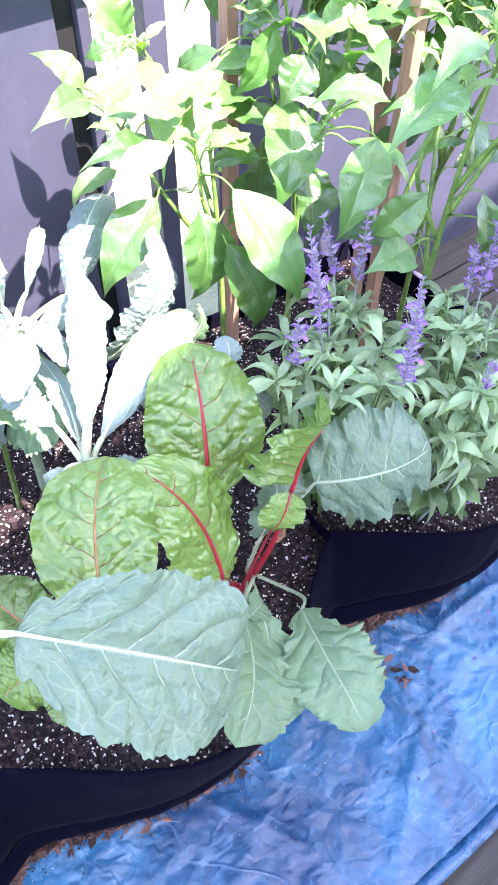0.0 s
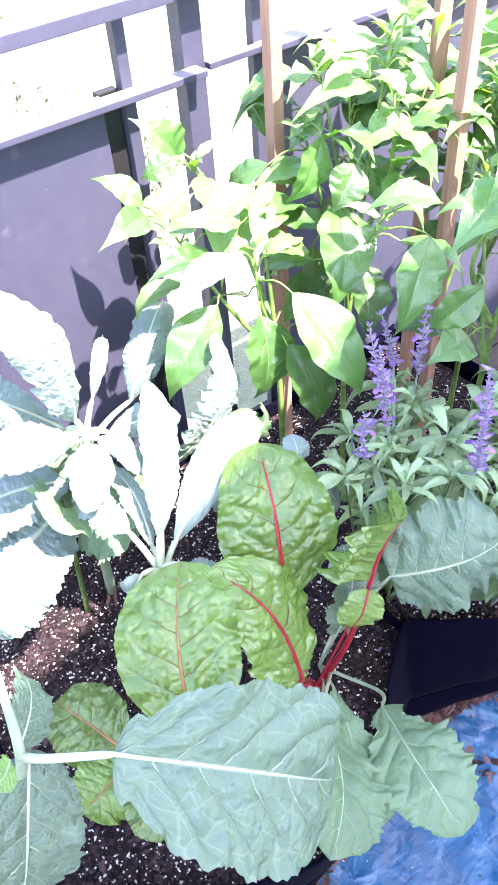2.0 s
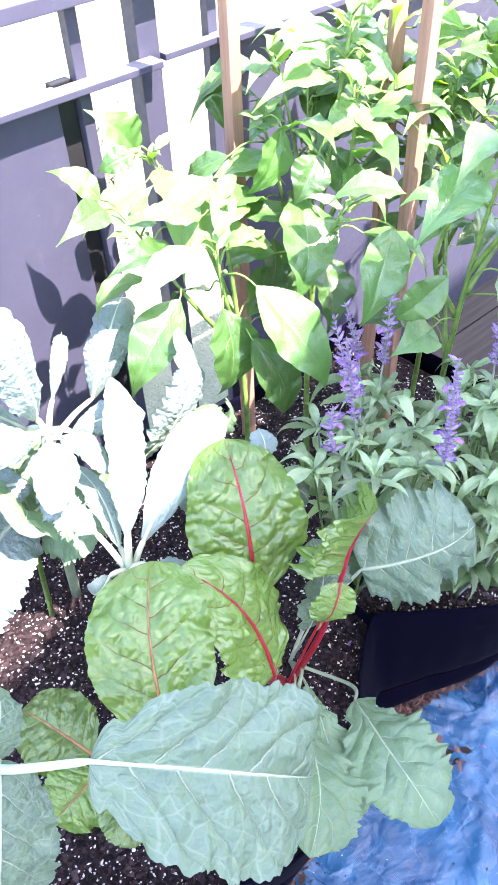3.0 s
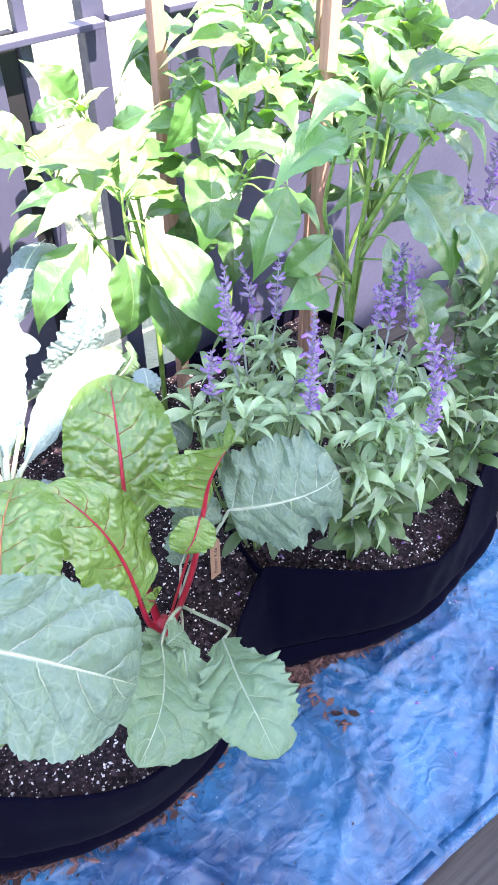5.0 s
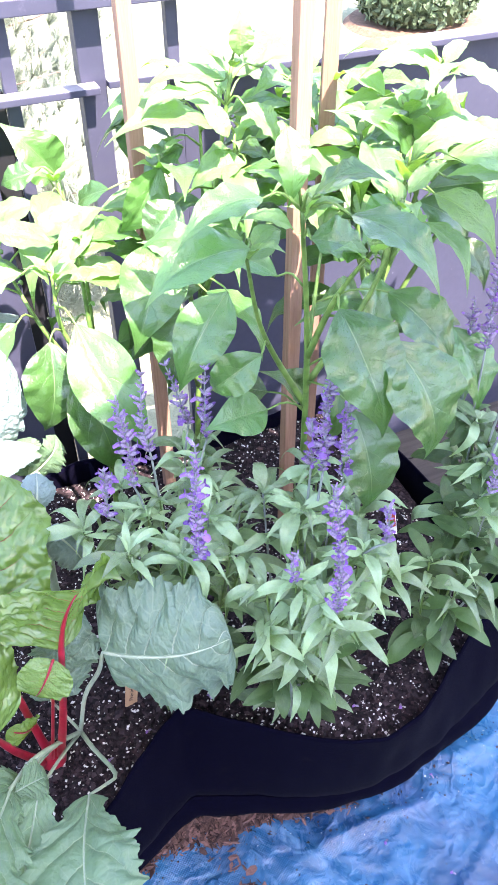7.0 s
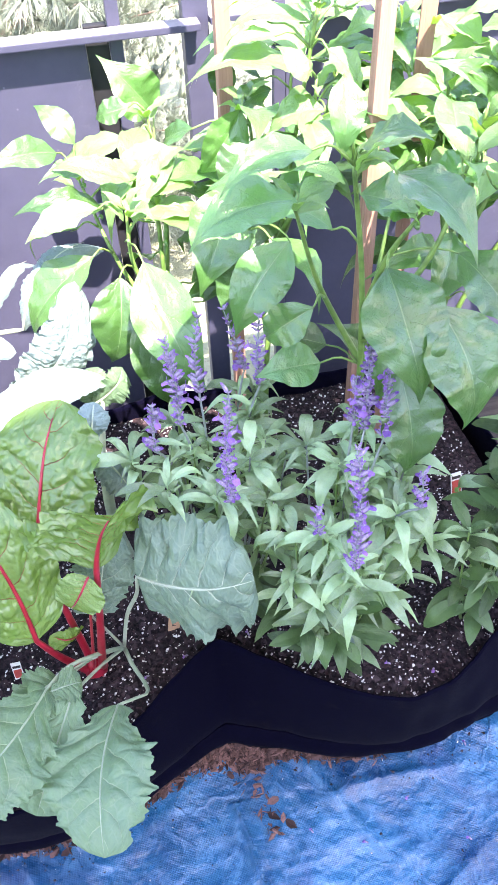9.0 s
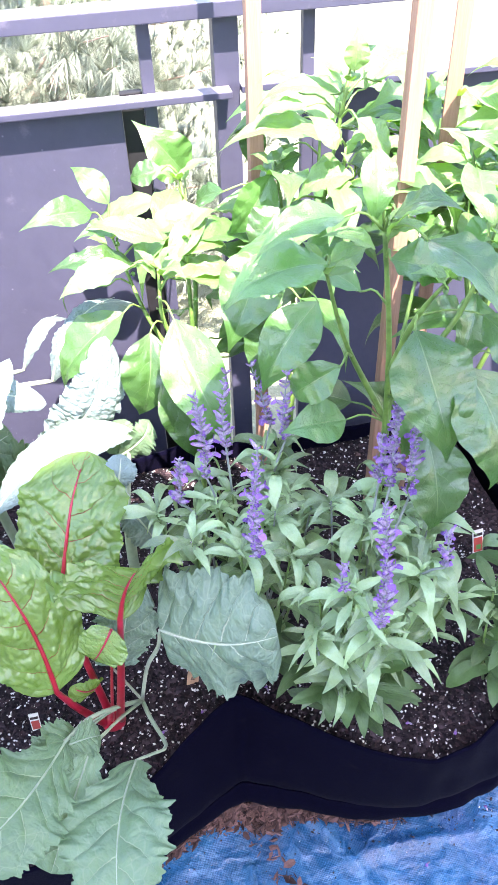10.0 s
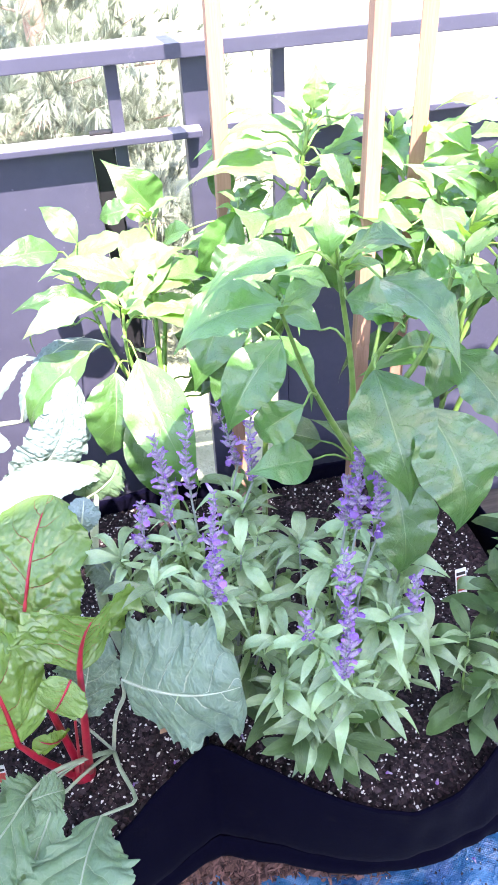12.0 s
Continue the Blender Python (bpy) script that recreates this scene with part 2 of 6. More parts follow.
def tarp_material():
    m = Nodes("blue_woven_tarp")
    co = m.coord()
    wv1, wv2 = m.add("TexWave"), m.add("TexWave")
    wv1.bands_direction, wv2.bands_direction = "X", "Y"
    for wv in (wv1, wv2):
        wv.inputs["Scale"].default_value = 110.0
        wv.inputs["Distortion"].default_value = 0.3
        m.t.links.new(co, wv.inputs["Vector"])
    weave = m.math("MULTIPLY", wv1.outputs["Fac"], wv2.outputs["Fac"])
    fade = m.noise(3.2, 7.0, 0.66, warp=0.6)
    worn = m.ramp(m.noise(24.0, 6.0, 0.7, warp=0.8), 0.5, 0.72)

    def ridge(scale, wide, warp):
        return m.ramp(m.math("ABSOLUTE", m.math("SUBTRACT", m.noise(scale, 3.0, 0.5, warp=warp), 0.5)), 0.0, wide, 1.0, 0.0)

    crease = ridge(6.0, 0.03, 0.5)
    crumple = m.math("ADD", m.math("MULTIPLY", m.noise(9.0, 4.0, 0.5, warp=0.3), 0.8), m.math("ADD", m.math("MULTIPLY", ridge(15.0, 0.12, 0.6), 0.16), m.math("MULTIPLY", ridge(36.0, 0.2, 0.5), 0.10)))
    col = m.mix(m.ramp(fade, 0.3, 0.68), (0.0023, 0.029, 0.104), (0.019, 0.140, 0.305))
    col = m.mix(m.math("MULTIPLY", worn, m.ramp(fade, 0.35, 0.65, 0.05, 0.3)), col, (0.17, 0.40, 0.70))
    col = m.mix(m.math("MULTIPLY", crease, 0.06), col, (0.22, 0.42, 0.74))
    col = m.mix(m.ramp(m.noise(5.0, 4.0, warp=0.8), 0.58, 0.72, 0.0, 0.22), col, (0.10, 0.095, 0.26))
    col = m.mix(m.math("MULTIPLY", weave, 0.05), col, (0.22, 0.42, 0.72))
    m.set(Base_Color=col, Roughness=m.ramp(worn, 0.0, 1.0, 0.27, 0.45))
    m.b.inputs["Specular IOR Level"].default_value = 0.75
    mp = m.add("Mapping")
    mp.inputs["Rotation"].default_value = (0, 0, 0.6)
    mp.inputs["Scale"].default_value = (9.0, 24.0, 1.0)
    m.t.links.new(co, mp.inputs["Vector"])
    crinkle = m.noise(1.0, 4.0, 0.6, vec=mp.outputs[0], warp=0.8)
    relief = m.math("ADD", m.math("MULTIPLY", weave, 0.05), m.math("ADD", m.math("MULTIPLY", crumple, 1.0), m.math("MULTIPLY", crease, 0.15)))
    m.bump(m.math("ADD", relief, m.math("MULTIPLY", crinkle, 0.5)), 0.6, 0.009)
    return m.mat


def wood_material(name, a, b, rough=0.7, stretch=(3.0, 60.0, 60.0), wear=0.3):
    m = Nodes(name)
    mp = m.add("Mapping")
    mp.inputs["Scale"].default_value = stretch
    m.t.links.new(m.coord(), mp.inputs["Vector"])
    rnd = m.add("ObjectInfo").outputs["Random"]
    g = m.noise(1.0, 6.0, 0.65, vec=mp.outputs[0], warp=0.5)
    f = m.noise(6.0, 4.0, 0.6, vec=mp.outputs[0])
    col = m.mix(m.ramp(g, 0.3, 0.7), a, b)
    col = m.mix(m.ramp(f, 0.5, 0.75, 0.0, wear), col, tuple(c * 0.35 for c in a))
    col = m.mix(m.math("MULTIPLY", rnd, 0.3), col, tuple(c * 0.7 for c in b))
    m.set(Base_Color=col, Roughness=rough)
    m.bump(m.math("ADD", g, f), 0.4, 0.002)
    return m.mat


def grass_material():
    m = Nodes("sunlit_lawn")
    col = m.mix(m.ramp(m.noise(1.3, 5.0), 0.3, 0.7), (0.26, 0.30, 0.18), (0.38, 0.38, 0.26))
    col = m.mix(m.ramp(m.noise(30.0, 4.0), 0.4, 0.7, 0.0, 0.5), col, (0.42, 0.42, 0.30))
    m.set(Base_Color=col, Roughness=0.85)
    m.bump(m.noise(90.0, 3.0), 0.8, 0.03)
    return m.mat


def plain(name, col, rough=0.6, vary=0.15, scale=12.0):
    m = Nodes(name)
    f = m.math("ADD", m.math("MULTIPLY", m.noise(scale, 4.0), 0.6), m.math("MULTIPLY", m.noise(scale * 9, 3.0), 0.4))
    m.set(Base_Color=m.mix(m.ramp(f, 0.3, 0.7), tuple(c * (1 - vary) for c in col), tuple(min(1, c * (1 + vary)) for c in col)), Roughness=rough)
    m.bump(f, 0.2, 0.002)
    return m.mat


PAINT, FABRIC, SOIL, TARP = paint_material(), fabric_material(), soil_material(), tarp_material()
PERLITE = speck_material("white_perlite", (0.46, 0.44, 0.45), (0.78, 0.75, 0.75))
CRUMB = speck_material("bark_crumbs", (0.006, 0.0042, 0.0056), (0.062, 0.041, 0.050))
LITTER = speck_material("dry_leaf_litter", (0.022, 0.012, 0.013), (0.215, 0.118, 0.108))
CHIP = speck_material("bark_chips", (0.012, 0.0085, 0.011), (0.084, 0.057, 0.066))
STAKE = wood_material("new_wood_stake", (0.24, 0.125, 0.090), (0.36, 0.205, 0.155), 0.75, (90.0, 90.0, 4.0), 0.2)
DECK = wood_material("weathered_deck_board", (0.026, 0.022, 0.022), (0.06, 0.052, 0.05), 0.85)
TAGWOOD = wood_material("marker_wood", (0.36, 0.20, 0.12), (0.48, 0.29, 0.18), 0.75, (90.0, 90.0, 8.0), 0.2)
GRASS = grass_material()
SIDING = plain("pale_siding", (0.62, 0.61, 0.58), 0.6)
SHADE_ROOF = plain("shade_roof_board", (0.55, 0.54, 0.52), 0.6)
BARK = wood_material("pine_bark", (0.30, 0.19, 0.16), (0.46, 0.33, 0.28), 0.9, (30.0, 30.0, 7.0), 0.5)
NEEDLE = plain("pine_needles", (0.25, 0.29, 0.23), 0.5, 0.4, 3.0)
BUSH = plain("clipped_shrub_leaves", (0.075, 0.115, 0.065), 0.6, 0.5, 8.0)
NEAR_BLACK = plain("near_black_strip", (0.010, 0.010, 0.014), 0.6)
MULCH = plain("mulch", (0.16, 0.09, 0.06), 0.9, 0.4, 30.0)
INK = plain("dark_ink", (0.03, 0.02, 0.02), 0.7)
WHITE = plain("white_plastic", (0.75, 0.74, 0.73), 0.4, 0.05)
PRINT = plain("red_print", (0.45, 0.06, 0.05), 0.5)
PRINT_GREEN = plain("green_print", (0.08, 0.22, 0.05), 0.5)


# ---- builders ----
def mesh_of(name, verts, faces, mat, uvs=None, smooth=True):
    me = bpy.data.meshes.new(name)
    me.from_pydata([tuple(v) for v in verts], [], faces)
    me.materials.append(mat)
    if uvs is not None:
        lay = me.uv_layers.new(name="leaf")
        idx = np.empty(len(me.loops), dtype=np.int32)
        me.loops.foreach_get("vertex_index", idx)
        table = np.asarray(uvs, dtype=np.float32)
        lay.data.foreach_set("uv", table[idx, :2].ravel())
        me.attributes.new("lane", "FLOAT", "POINT").data.foreach_set("value", table[:, 2].copy())
    if smooth:
        me.polygons.foreach_set("use_smooth", [True] * len(me.polygons))
    me.update()
    return me


def child(name, me, parent, label="", m=None):
    ob = new(name, me)
    ob.parent = parent
    if m is not None:
        ob.matrix_basis = m
    if label:
        tagged(ob, label)
    return ob


def part(name, bm, mat, parent, label="", smooth=False):
    me = bpy.data.meshes.new(name)
    bm.to_mesh(me)
    bm.free()
    me.materials.append(mat)
    if smooth:
        me.polygons.foreach_set("use_smooth", [True] * len(me.polygons))
    return child(name, me, parent, label)


def empty(name, at, label, category, group="", kind=""):
    ob = new(name)
    ob.empty_display_size = 0.05
    ob.location = at
    return tagged(ob, label, category, group, kind)


def box_bm(x0, y0, z0, x1, y1, z1, bevel=0.003, bm=None):
    bm = bm or bmesh.new()
    vs = [bm.verts.new((x, y, z)) for x in (x0, x1) for y in (y0, y1) for z in (z0, z1)]
    es = set()
    for f in ((0, 1, 3, 2), (4, 6, 7, 5), (0, 4, 5, 1), (2, 3, 7, 6), (0, 2, 6, 4), (1, 5, 7, 3)):
        es.update(bm.faces.new([vs[i] for i in f]).edges)
    if bevel:
        bmesh.ops.bevel(bm, geom=list(es), offset=bevel, segments=2, affect="EDGES", profile=0.6)
    return bm


def tube_data(points, radii, sides=8, squash=1.0):
    """Verts and faces of a tapered tube along points."""
    pts = [Vector(p) for p in points]
    verts, faces = [], []
    side = None
    for i, p in enumerate(pts):
        t = (pts[min(i + 1, len(pts) - 1)] - pts[max(i - 1, 0)]).normalized()
        if side is None:
            side = t.cross(Vector((0, 0, 1)) if abs(t.z) < 0.9 else Vector((1, 0, 0))).normalized()
        side = (side - t * side.dot(t)).normalized()
        up = t.cross(side)
        for k in range(sides):
            a = 2 * math.pi * k / sides
            verts.append(p + (side * math.cos(a) + up * math.sin(a) * squash) * radii[i])
    for i in range(len(pts) - 1):
        for k in range(sides):
            a, b = i * sides + k, i * sides + (k + 1) % sides
            faces.append((a, b, b + sides, a + sides))
    faces.append(tuple(range(sides - 1, -1, -1)))
    faces.append(tuple(range((len(pts) - 1) * sides, len(pts) * sides)))
    return verts, faces


def curve_points(points, n):
    """n + 1 points of a smooth curve through the given ones."""
    p = [Vector(q) for q in points]
    if len(p) == 2:
        return [p[0].lerp(p[1], i / n) for i in range(n + 1)]
    p = [p[0] * 2 - p[1]] + p + [p[-1] * 2 - p[-2]]
    out = []
    segs = len(p) - 3
    for i in range(n + 1):
        f = i / n * segs
        s = min(int(f), segs - 1)
        t = f - s
        a, b, c, d = p[s:s + 4]
        out.append(0.5 * (2 * b + (c - a) * t + (2 * a - 5 * b + 4 * c - d) * t * t + (3 * b - a - 3 * c + d) * t ** 3))
    return out


def tube(name, points, r0, r1, mat, parent, label="", n=10, sides=8, squash=1.0):
    pts = curve_points(points, n)
    v, f = tube_data(pts, [r0 + (r1 - r0) * i / n for i in range(n + 1)], sides, squash)
    return child(name, mesh_of(name, v, f, mat), parent, label)


def outline(*knots):
    """A smooth half width through (place along the blade, width) knots."""
    xs = [q[0] for q in knots]

    def at(v):
        v = min(1.0, max(0.0, v))
        i = max(0, min(len(xs) - 2, sum(1 for x in xs if x <= v) - 1))
        (x0, y0), (x1, y1) = knots[i], knots[i + 1]
        d = x1 - x0
        m0 = (y1 - knots[i - 1][1]) / (x1 - knots[i - 1][0]) if i else (y1 - y0) / d * 1.6
        m1 = (knots[i + 2][1] - y0) / (knots[i + 2][0] - x0) if i + 2 < len(xs) else (y1 - y0) / d * 1.3
        t = (v - x0) / d
        return max(0.0, (1 + 2 * t) * (1 - t) ** 2 * y0 + t * (1 - t) ** 2 * d * m0 + t * t * (3 - 2 * t) * y1 + t * t * (t - 1) * d * m1)
    return at


OUTLINE = {
    "pepper": outline((0, 0), (0.05, 0.24), (0.14, 0.64), (0.27, 0.95), (0.38, 1.0), (0.52, 0.9), (0.68, 0.61), (0.8, 0.33), (0.9, 0.13), (0.96, 0.05), (1, 0)),
    "chard": outline((0, 0.05), (0.04, 0.34), (0.12, 0.66), (0.26, 0.9), (0.42, 1.0), (0.62, 0.95), (0.8, 0.80), (0.92, 0.56), (0.975, 0.33), (1, 0)),
    "collard": outline((0, 0.05), (0.03, 0.30), (0.10, 0.62), (0.22, 0.85), (0.4, 0.97), (0.6, 1.0), (0.8, 0.88), (0.92, 0.64), (0.98, 0.36), (1, 0)),
    "fan": outline((0, 0.05), (0.03, 0.20), (0.07, 0.36), (0.12, 0.42), (0.165, 0.38), (0.22, 0.52), (0.32, 0.82), (0.48, 1.0), (0.66, 0.98), (0.82, 0.84), (0.93, 0.58), (0.98, 0.34), (1, 0)),
    "blunt": outline((0, 0.3), (0.02, 0.66), (0.08, 0.86), (0.22, 1.0), (0.6, 1.0), (0.82, 0.88), (0.94, 0.62), (0.98, 0.4), (1, 0)),
    "lobed": outline((0, 0.05), (0.02, 0.30), (0.05, 0.46), (0.085, 0.43), (0.125, 0.55), (0.21, 0.76), (0.35, 0.92), (0.55, 1.0), (0.76, 0.93), (0.9, 0.66), (0.97, 0.36), (1, 0)),
    "kale": outline((0, 0.10), (0.06, 0.28), (0.15, 0.55), (0.3, 0.84), (0.5, 1.0), (0.7, 0.95), (0.85, 0.72), (0.95, 0.40), (1, 0)),
    "sage": outline((0, 0.08), (0.08, 0.2), (0.2, 0.58), (0.35, 0.92), (0.5, 1.0), (0.68, 0.82), (0.84, 0.48), (0.94, 0.2), (1, 0)),
    "broad": outline((0, 0.1), (0.08, 0.3), (0.2, 0.72), (0.36, 0.97), (0.55, 1.0), (0.75, 0.8), (0.9, 0.48), (0.97, 0.22), (1, 0)),
}


def blister(x, y, z):
    """Domes with sharp valleys between them, 0 to 1."""
    d = noise.voronoi(Vector((x, y, z)))[0]
    return min(1.0, (d[1] - d[0]) * 1.15) ** 0.6


def leaf_data(kind, length, width, arch=0.08, fold=0.12, wave=0.05, pucker=0.02, teeth=0.0, curl=0.0, seed=0, nu=6, nv=18, n=6.5, k=2.2, ripple=5.0, cup=0.0, twist=0.0, hook=0.0,
              quilt=0.5, cell=0.03, ruffle=0.0, frill=9.0):
    """A leaf blade from the origin along +y, its upper face to +z. quilt: how much of the relief is blisters rather than pillows between the side veins;
    ruffle: the height of the margin's frills, in leaf widths."""
    rng = random.Random(seed)
    ph = [rng.uniform(0, 6.28) for _ in range(4)]
    verts, faces, uvs = [], [], []
    sway = rng.uniform(-0.05, 0.05) * length
    z0 = (seed * 1.917) % 50
    for j in range(nv + 1):
        v = j / nv
        hw = width * 0.5 * OUTLINE[kind](v)
        zc = 4 * arch * length * v * (1 - v) - curl * length * max(0.0, v - 0.55) ** 2 * 4
        yc = length * (v - curl * 0.35 * max(0.0, v - 0.6) ** 2 * 4)
        xc = sway * math.sin(math.pi * v)
        flat = min(1.0, hw / (0.5 * width) * 1.25) ** 1.3
        tooth, shift = {}, {}
        for s in (-1, 1):
            shift[s] = 0.05 * noise.noise(Vector((v * 3.1, s * 2.3, z0)))
            tooth[s] = noise.noise(Vector((v * 5, s * 4.1, z0))) * 0.55 + noise.noise(Vector((v * 13, s * 2.7, z0 + 5))) * 0.6 + noise.noise(Vector((v * 31, s * 2.1, z0 + 9))) * 0.5 + noise.noise(Vector((v * 67, s * 5.1, z0 + 3))) * 0.22 if teeth else 0.0
        for i in range(-nu, nu + 1):
            u = i / nu
            a = abs(u)
            s = 1 if u >= 0 else -1
            edge = hw * (1 + teeth * a ** 3 * tooth[s])
            turn = max(0.01, cup * 1.8 * (0.8 + 0.4 * noise.noise(Vector((v * 3.0, s * 2.0, z0)))))
            x = s * edge * math.sin(turn * a) / turn if cup > 0 else u * edge
            z = zc + fold * a * edge - (edge * (1 - math.cos(turn * a)) / turn if cup > 0 else cup * a * a * edge)
            z += wave * flat * width * a ** 1.6 * (math.sin(v * ripple * 3.1 + ph[0 if s > 0 else 1]) * 0.6 + 0.5 * math.sin(v * ripple * 6.7 + ph[2 if s > 0 else 3]))
            lane = n * (v + shift[s]) - k * a ** 1.2 + (0.45 if s > 0 else 0) + 0.22 * noise.noise(Vector((u * 1.7, v * 3.3, z0)))
            body = min(1, a * 4) * (1 - 0.35 * a)
            if pucker:
                pillow = abs(math.sin(math.pi * lane)) ** 0.6
                bubble = 0.82 * blister(u * hw / cell + s * 7, yc / cell, z0) + 0.18 * blister(u * hw / cell * 2.1 + s * 7, yc / cell * 2.1, z0 + 11)
                z += pucker * flat * width * body * ((1 - quilt) * pillow + quilt * bubble * (0.6 + 0.4 * pillow) * 1.2 + 0.5 * noise.noise(Vector((u * 2.2, v * 4.5, z0))))
            if ruffle:
                z += ruffle * flat * width * a ** 3.5 * (noise.noise(Vector((v * frill, s * 3.3, z0 + 2))) + 0.5 * noise.noise(Vector((v * frill * 2.4, s * 1.3, z0 + 4))))
            y = yc - a * edge * 0.08 * (1 if kind != "collard" else 0.3) + (v * (1 - v)) * a * edge * 0.25
            z -= hook * length * max(0.0, v - 0.72) ** 2 * 6
            if twist:
                tw = twist * (v - 0.3)
                x, z = x * math.cos(tw) - (z - zc) * math.sin(tw), zc + x * math.sin(tw) + (z - zc) * math.cos(tw)
            verts.append((xc + x, y, z))
            uvs.append((u * 0.5 + 0.5, v, lane))
    row = 2 * nu + 1
    for j in range(nv):
        for i in range(row - 1):
            b = j * row + i
            faces.append((b, b + 1, b + 1 + row, b + row))
    return verts, faces, uvs


def leaf_pose(b, t, hint=(0, -0.7, 0.7)):
    """The pose that carries +y along b to t with +z towards the hint."""
    b, t = Vector(b), Vector(t)
    y = (t - b).normalized()
    z = Vector(hint)
    z = z - y * z.dot(y)
    if z.length < 0.05:
        z = Vector((0, -0.6, 0.8)) - y * Vector((0, -0.6, 0.8)).dot(y)
    z.normalize()
    x = y.cross(z)
    m = Matrix((x, y, z)).transposed().to_4x4()
    m.translation = b
    return m


STYLE = {
    "pepper": dict(arch=0.12, fold=0.20, wave=0.07, pucker=0.060, quilt=1.0, cell=0.032, nu=9, nv=30, n=5.5, k=1.6, curl=0.10, hook=0.10),
    "chard": dict(arch=0.08, fold=0.05, wave=0.075, pucker=0.085, quilt=0.7, cell=0.021, nu=34, nv=92, n=6.0, k=1.5, curl=0.15, ripple=3.2, teeth=0.10, cup=0.2, ruffle=0.10, frill=10.0),
    "collard": dict(arch=0.07, fold=0.09, wave=0.04, pucker=0.062, quilt=0.45, cell=0.032, teeth=0.2, nu=24, nv=120, n=5.5, k=1.7, curl=0.12, ripple=4.0, ruffle=0.07, frill=11.0),
    "kale": dict(arch=0.12, fold=0.1, wave=0.05, pucker=0.075, quilt=1.0, cell=0.011, nu=16, nv=110, n=9.0, k=1.2, curl=0.2, ripple=4.0, teeth=0.2, cup=0.75, ruffle=0.10, frill=22.0),
    "sage": dict(arch=0.10, fold=0.25, wave=0.03, pucker=0.03, nu=3, nv=11, n=8.0, k=1.6, curl=0.12),
}
STYLE["lobed"] = STYLE["fan"] = STYLE["blunt"] = STYLE["collard"]
STYLE["broad"] = STYLE["sage"]
COUNT = [0]


def leaf(plant, kind, b, t, width, mat, hint=(0, -0.7, 0.7), label="", name="leaf", **over):
    """One blade of a plant from b to t, in the plant's own place."""
    COUNT[0] += 1
    b, t = Vector(b) - plant.location, Vector(t) - plant.location
    style = {**STYLE[kind], "seed": COUNT[0], **over}
    v, f, uv = leaf_data(kind, (t - b).length, width, **style)
    return child(name, mesh_of(name, v, f, mat, uv), plant, label, leaf_pose(b, t, hint))


def local(plant, pts):
    return [Vector(p) - plant.location for p in pts]


# ---- the deck, the tarp and the fence ----
GROUND = -0.35
bm = bmesh.new()
for x, y in ((-400, -400), (400, -400), (400, 400), (-400, 400)):
    bm.verts.new((x, y, GROUND))
bm.faces.new(bm.verts)
me = bpy.data.meshes.new("ground")
bm.to_mesh(me)
bm.free()
me.materials.append(GRASS)
tagged(new("ground", me), "sunlit pale green lawn beyond the fence", "lawn", kind="structure")

deck = empty("deck", (0, 0, 0), "weathered grey-brown wooden deck of long boards", "deck", kind="structure")
me = bpy.data.meshes.new("board")
bm = box_bm(-3.0, 0.0, -0.03, 3.6, 0.137, 0.0, 0.004)
bm.to_mesh(me)
bm.free()
me.materials.append(DECK)
for i in range(28):
    child("board", me, deck, m=pose(0.1 * (i % 3), -2.95 + 0.143 * i, -0.006))
part("joist", box_bm(-2.9, -2.9, GROUND - 0.05, 3.5, 0.98, -0.05, 0), DECK, deck, "dark framing under the deck boards")


def front_y(x, top=True):
    """The line of the bed's front wall: it bulges between the seams that pinch it."""
    seams = (-1.48, -0.78, -0.08, 0.53)
    i = max([q for q in range(3) if seams[q] <= x], default=0)
    a, b = seams[i], seams[i + 1]
    if not top and a > -0.1:
        return 0.072 - 0.089 * math.sin(math.pi * min(1, max(0, (x - a) / 0.70)))
    s = math.sin(math.pi * min(1, max(0, (x - a) / (b - a)))) ** 1.25
    y = 0.118 - (0.195 if a < -0.1 else 0.165) * s if top else 0.072 - 0.092 * s
    if x > 0.34:
        y -= 0.062 * ((x - 0.34) / 0.19) ** 2
    return y


def foot_x(x):
    """Where the foot of the front wall lies under the rim's x: it spreads at the corner."""
    return x + 0.04 * (max(0.0, x - 0.38) / 0.15) ** 1.5


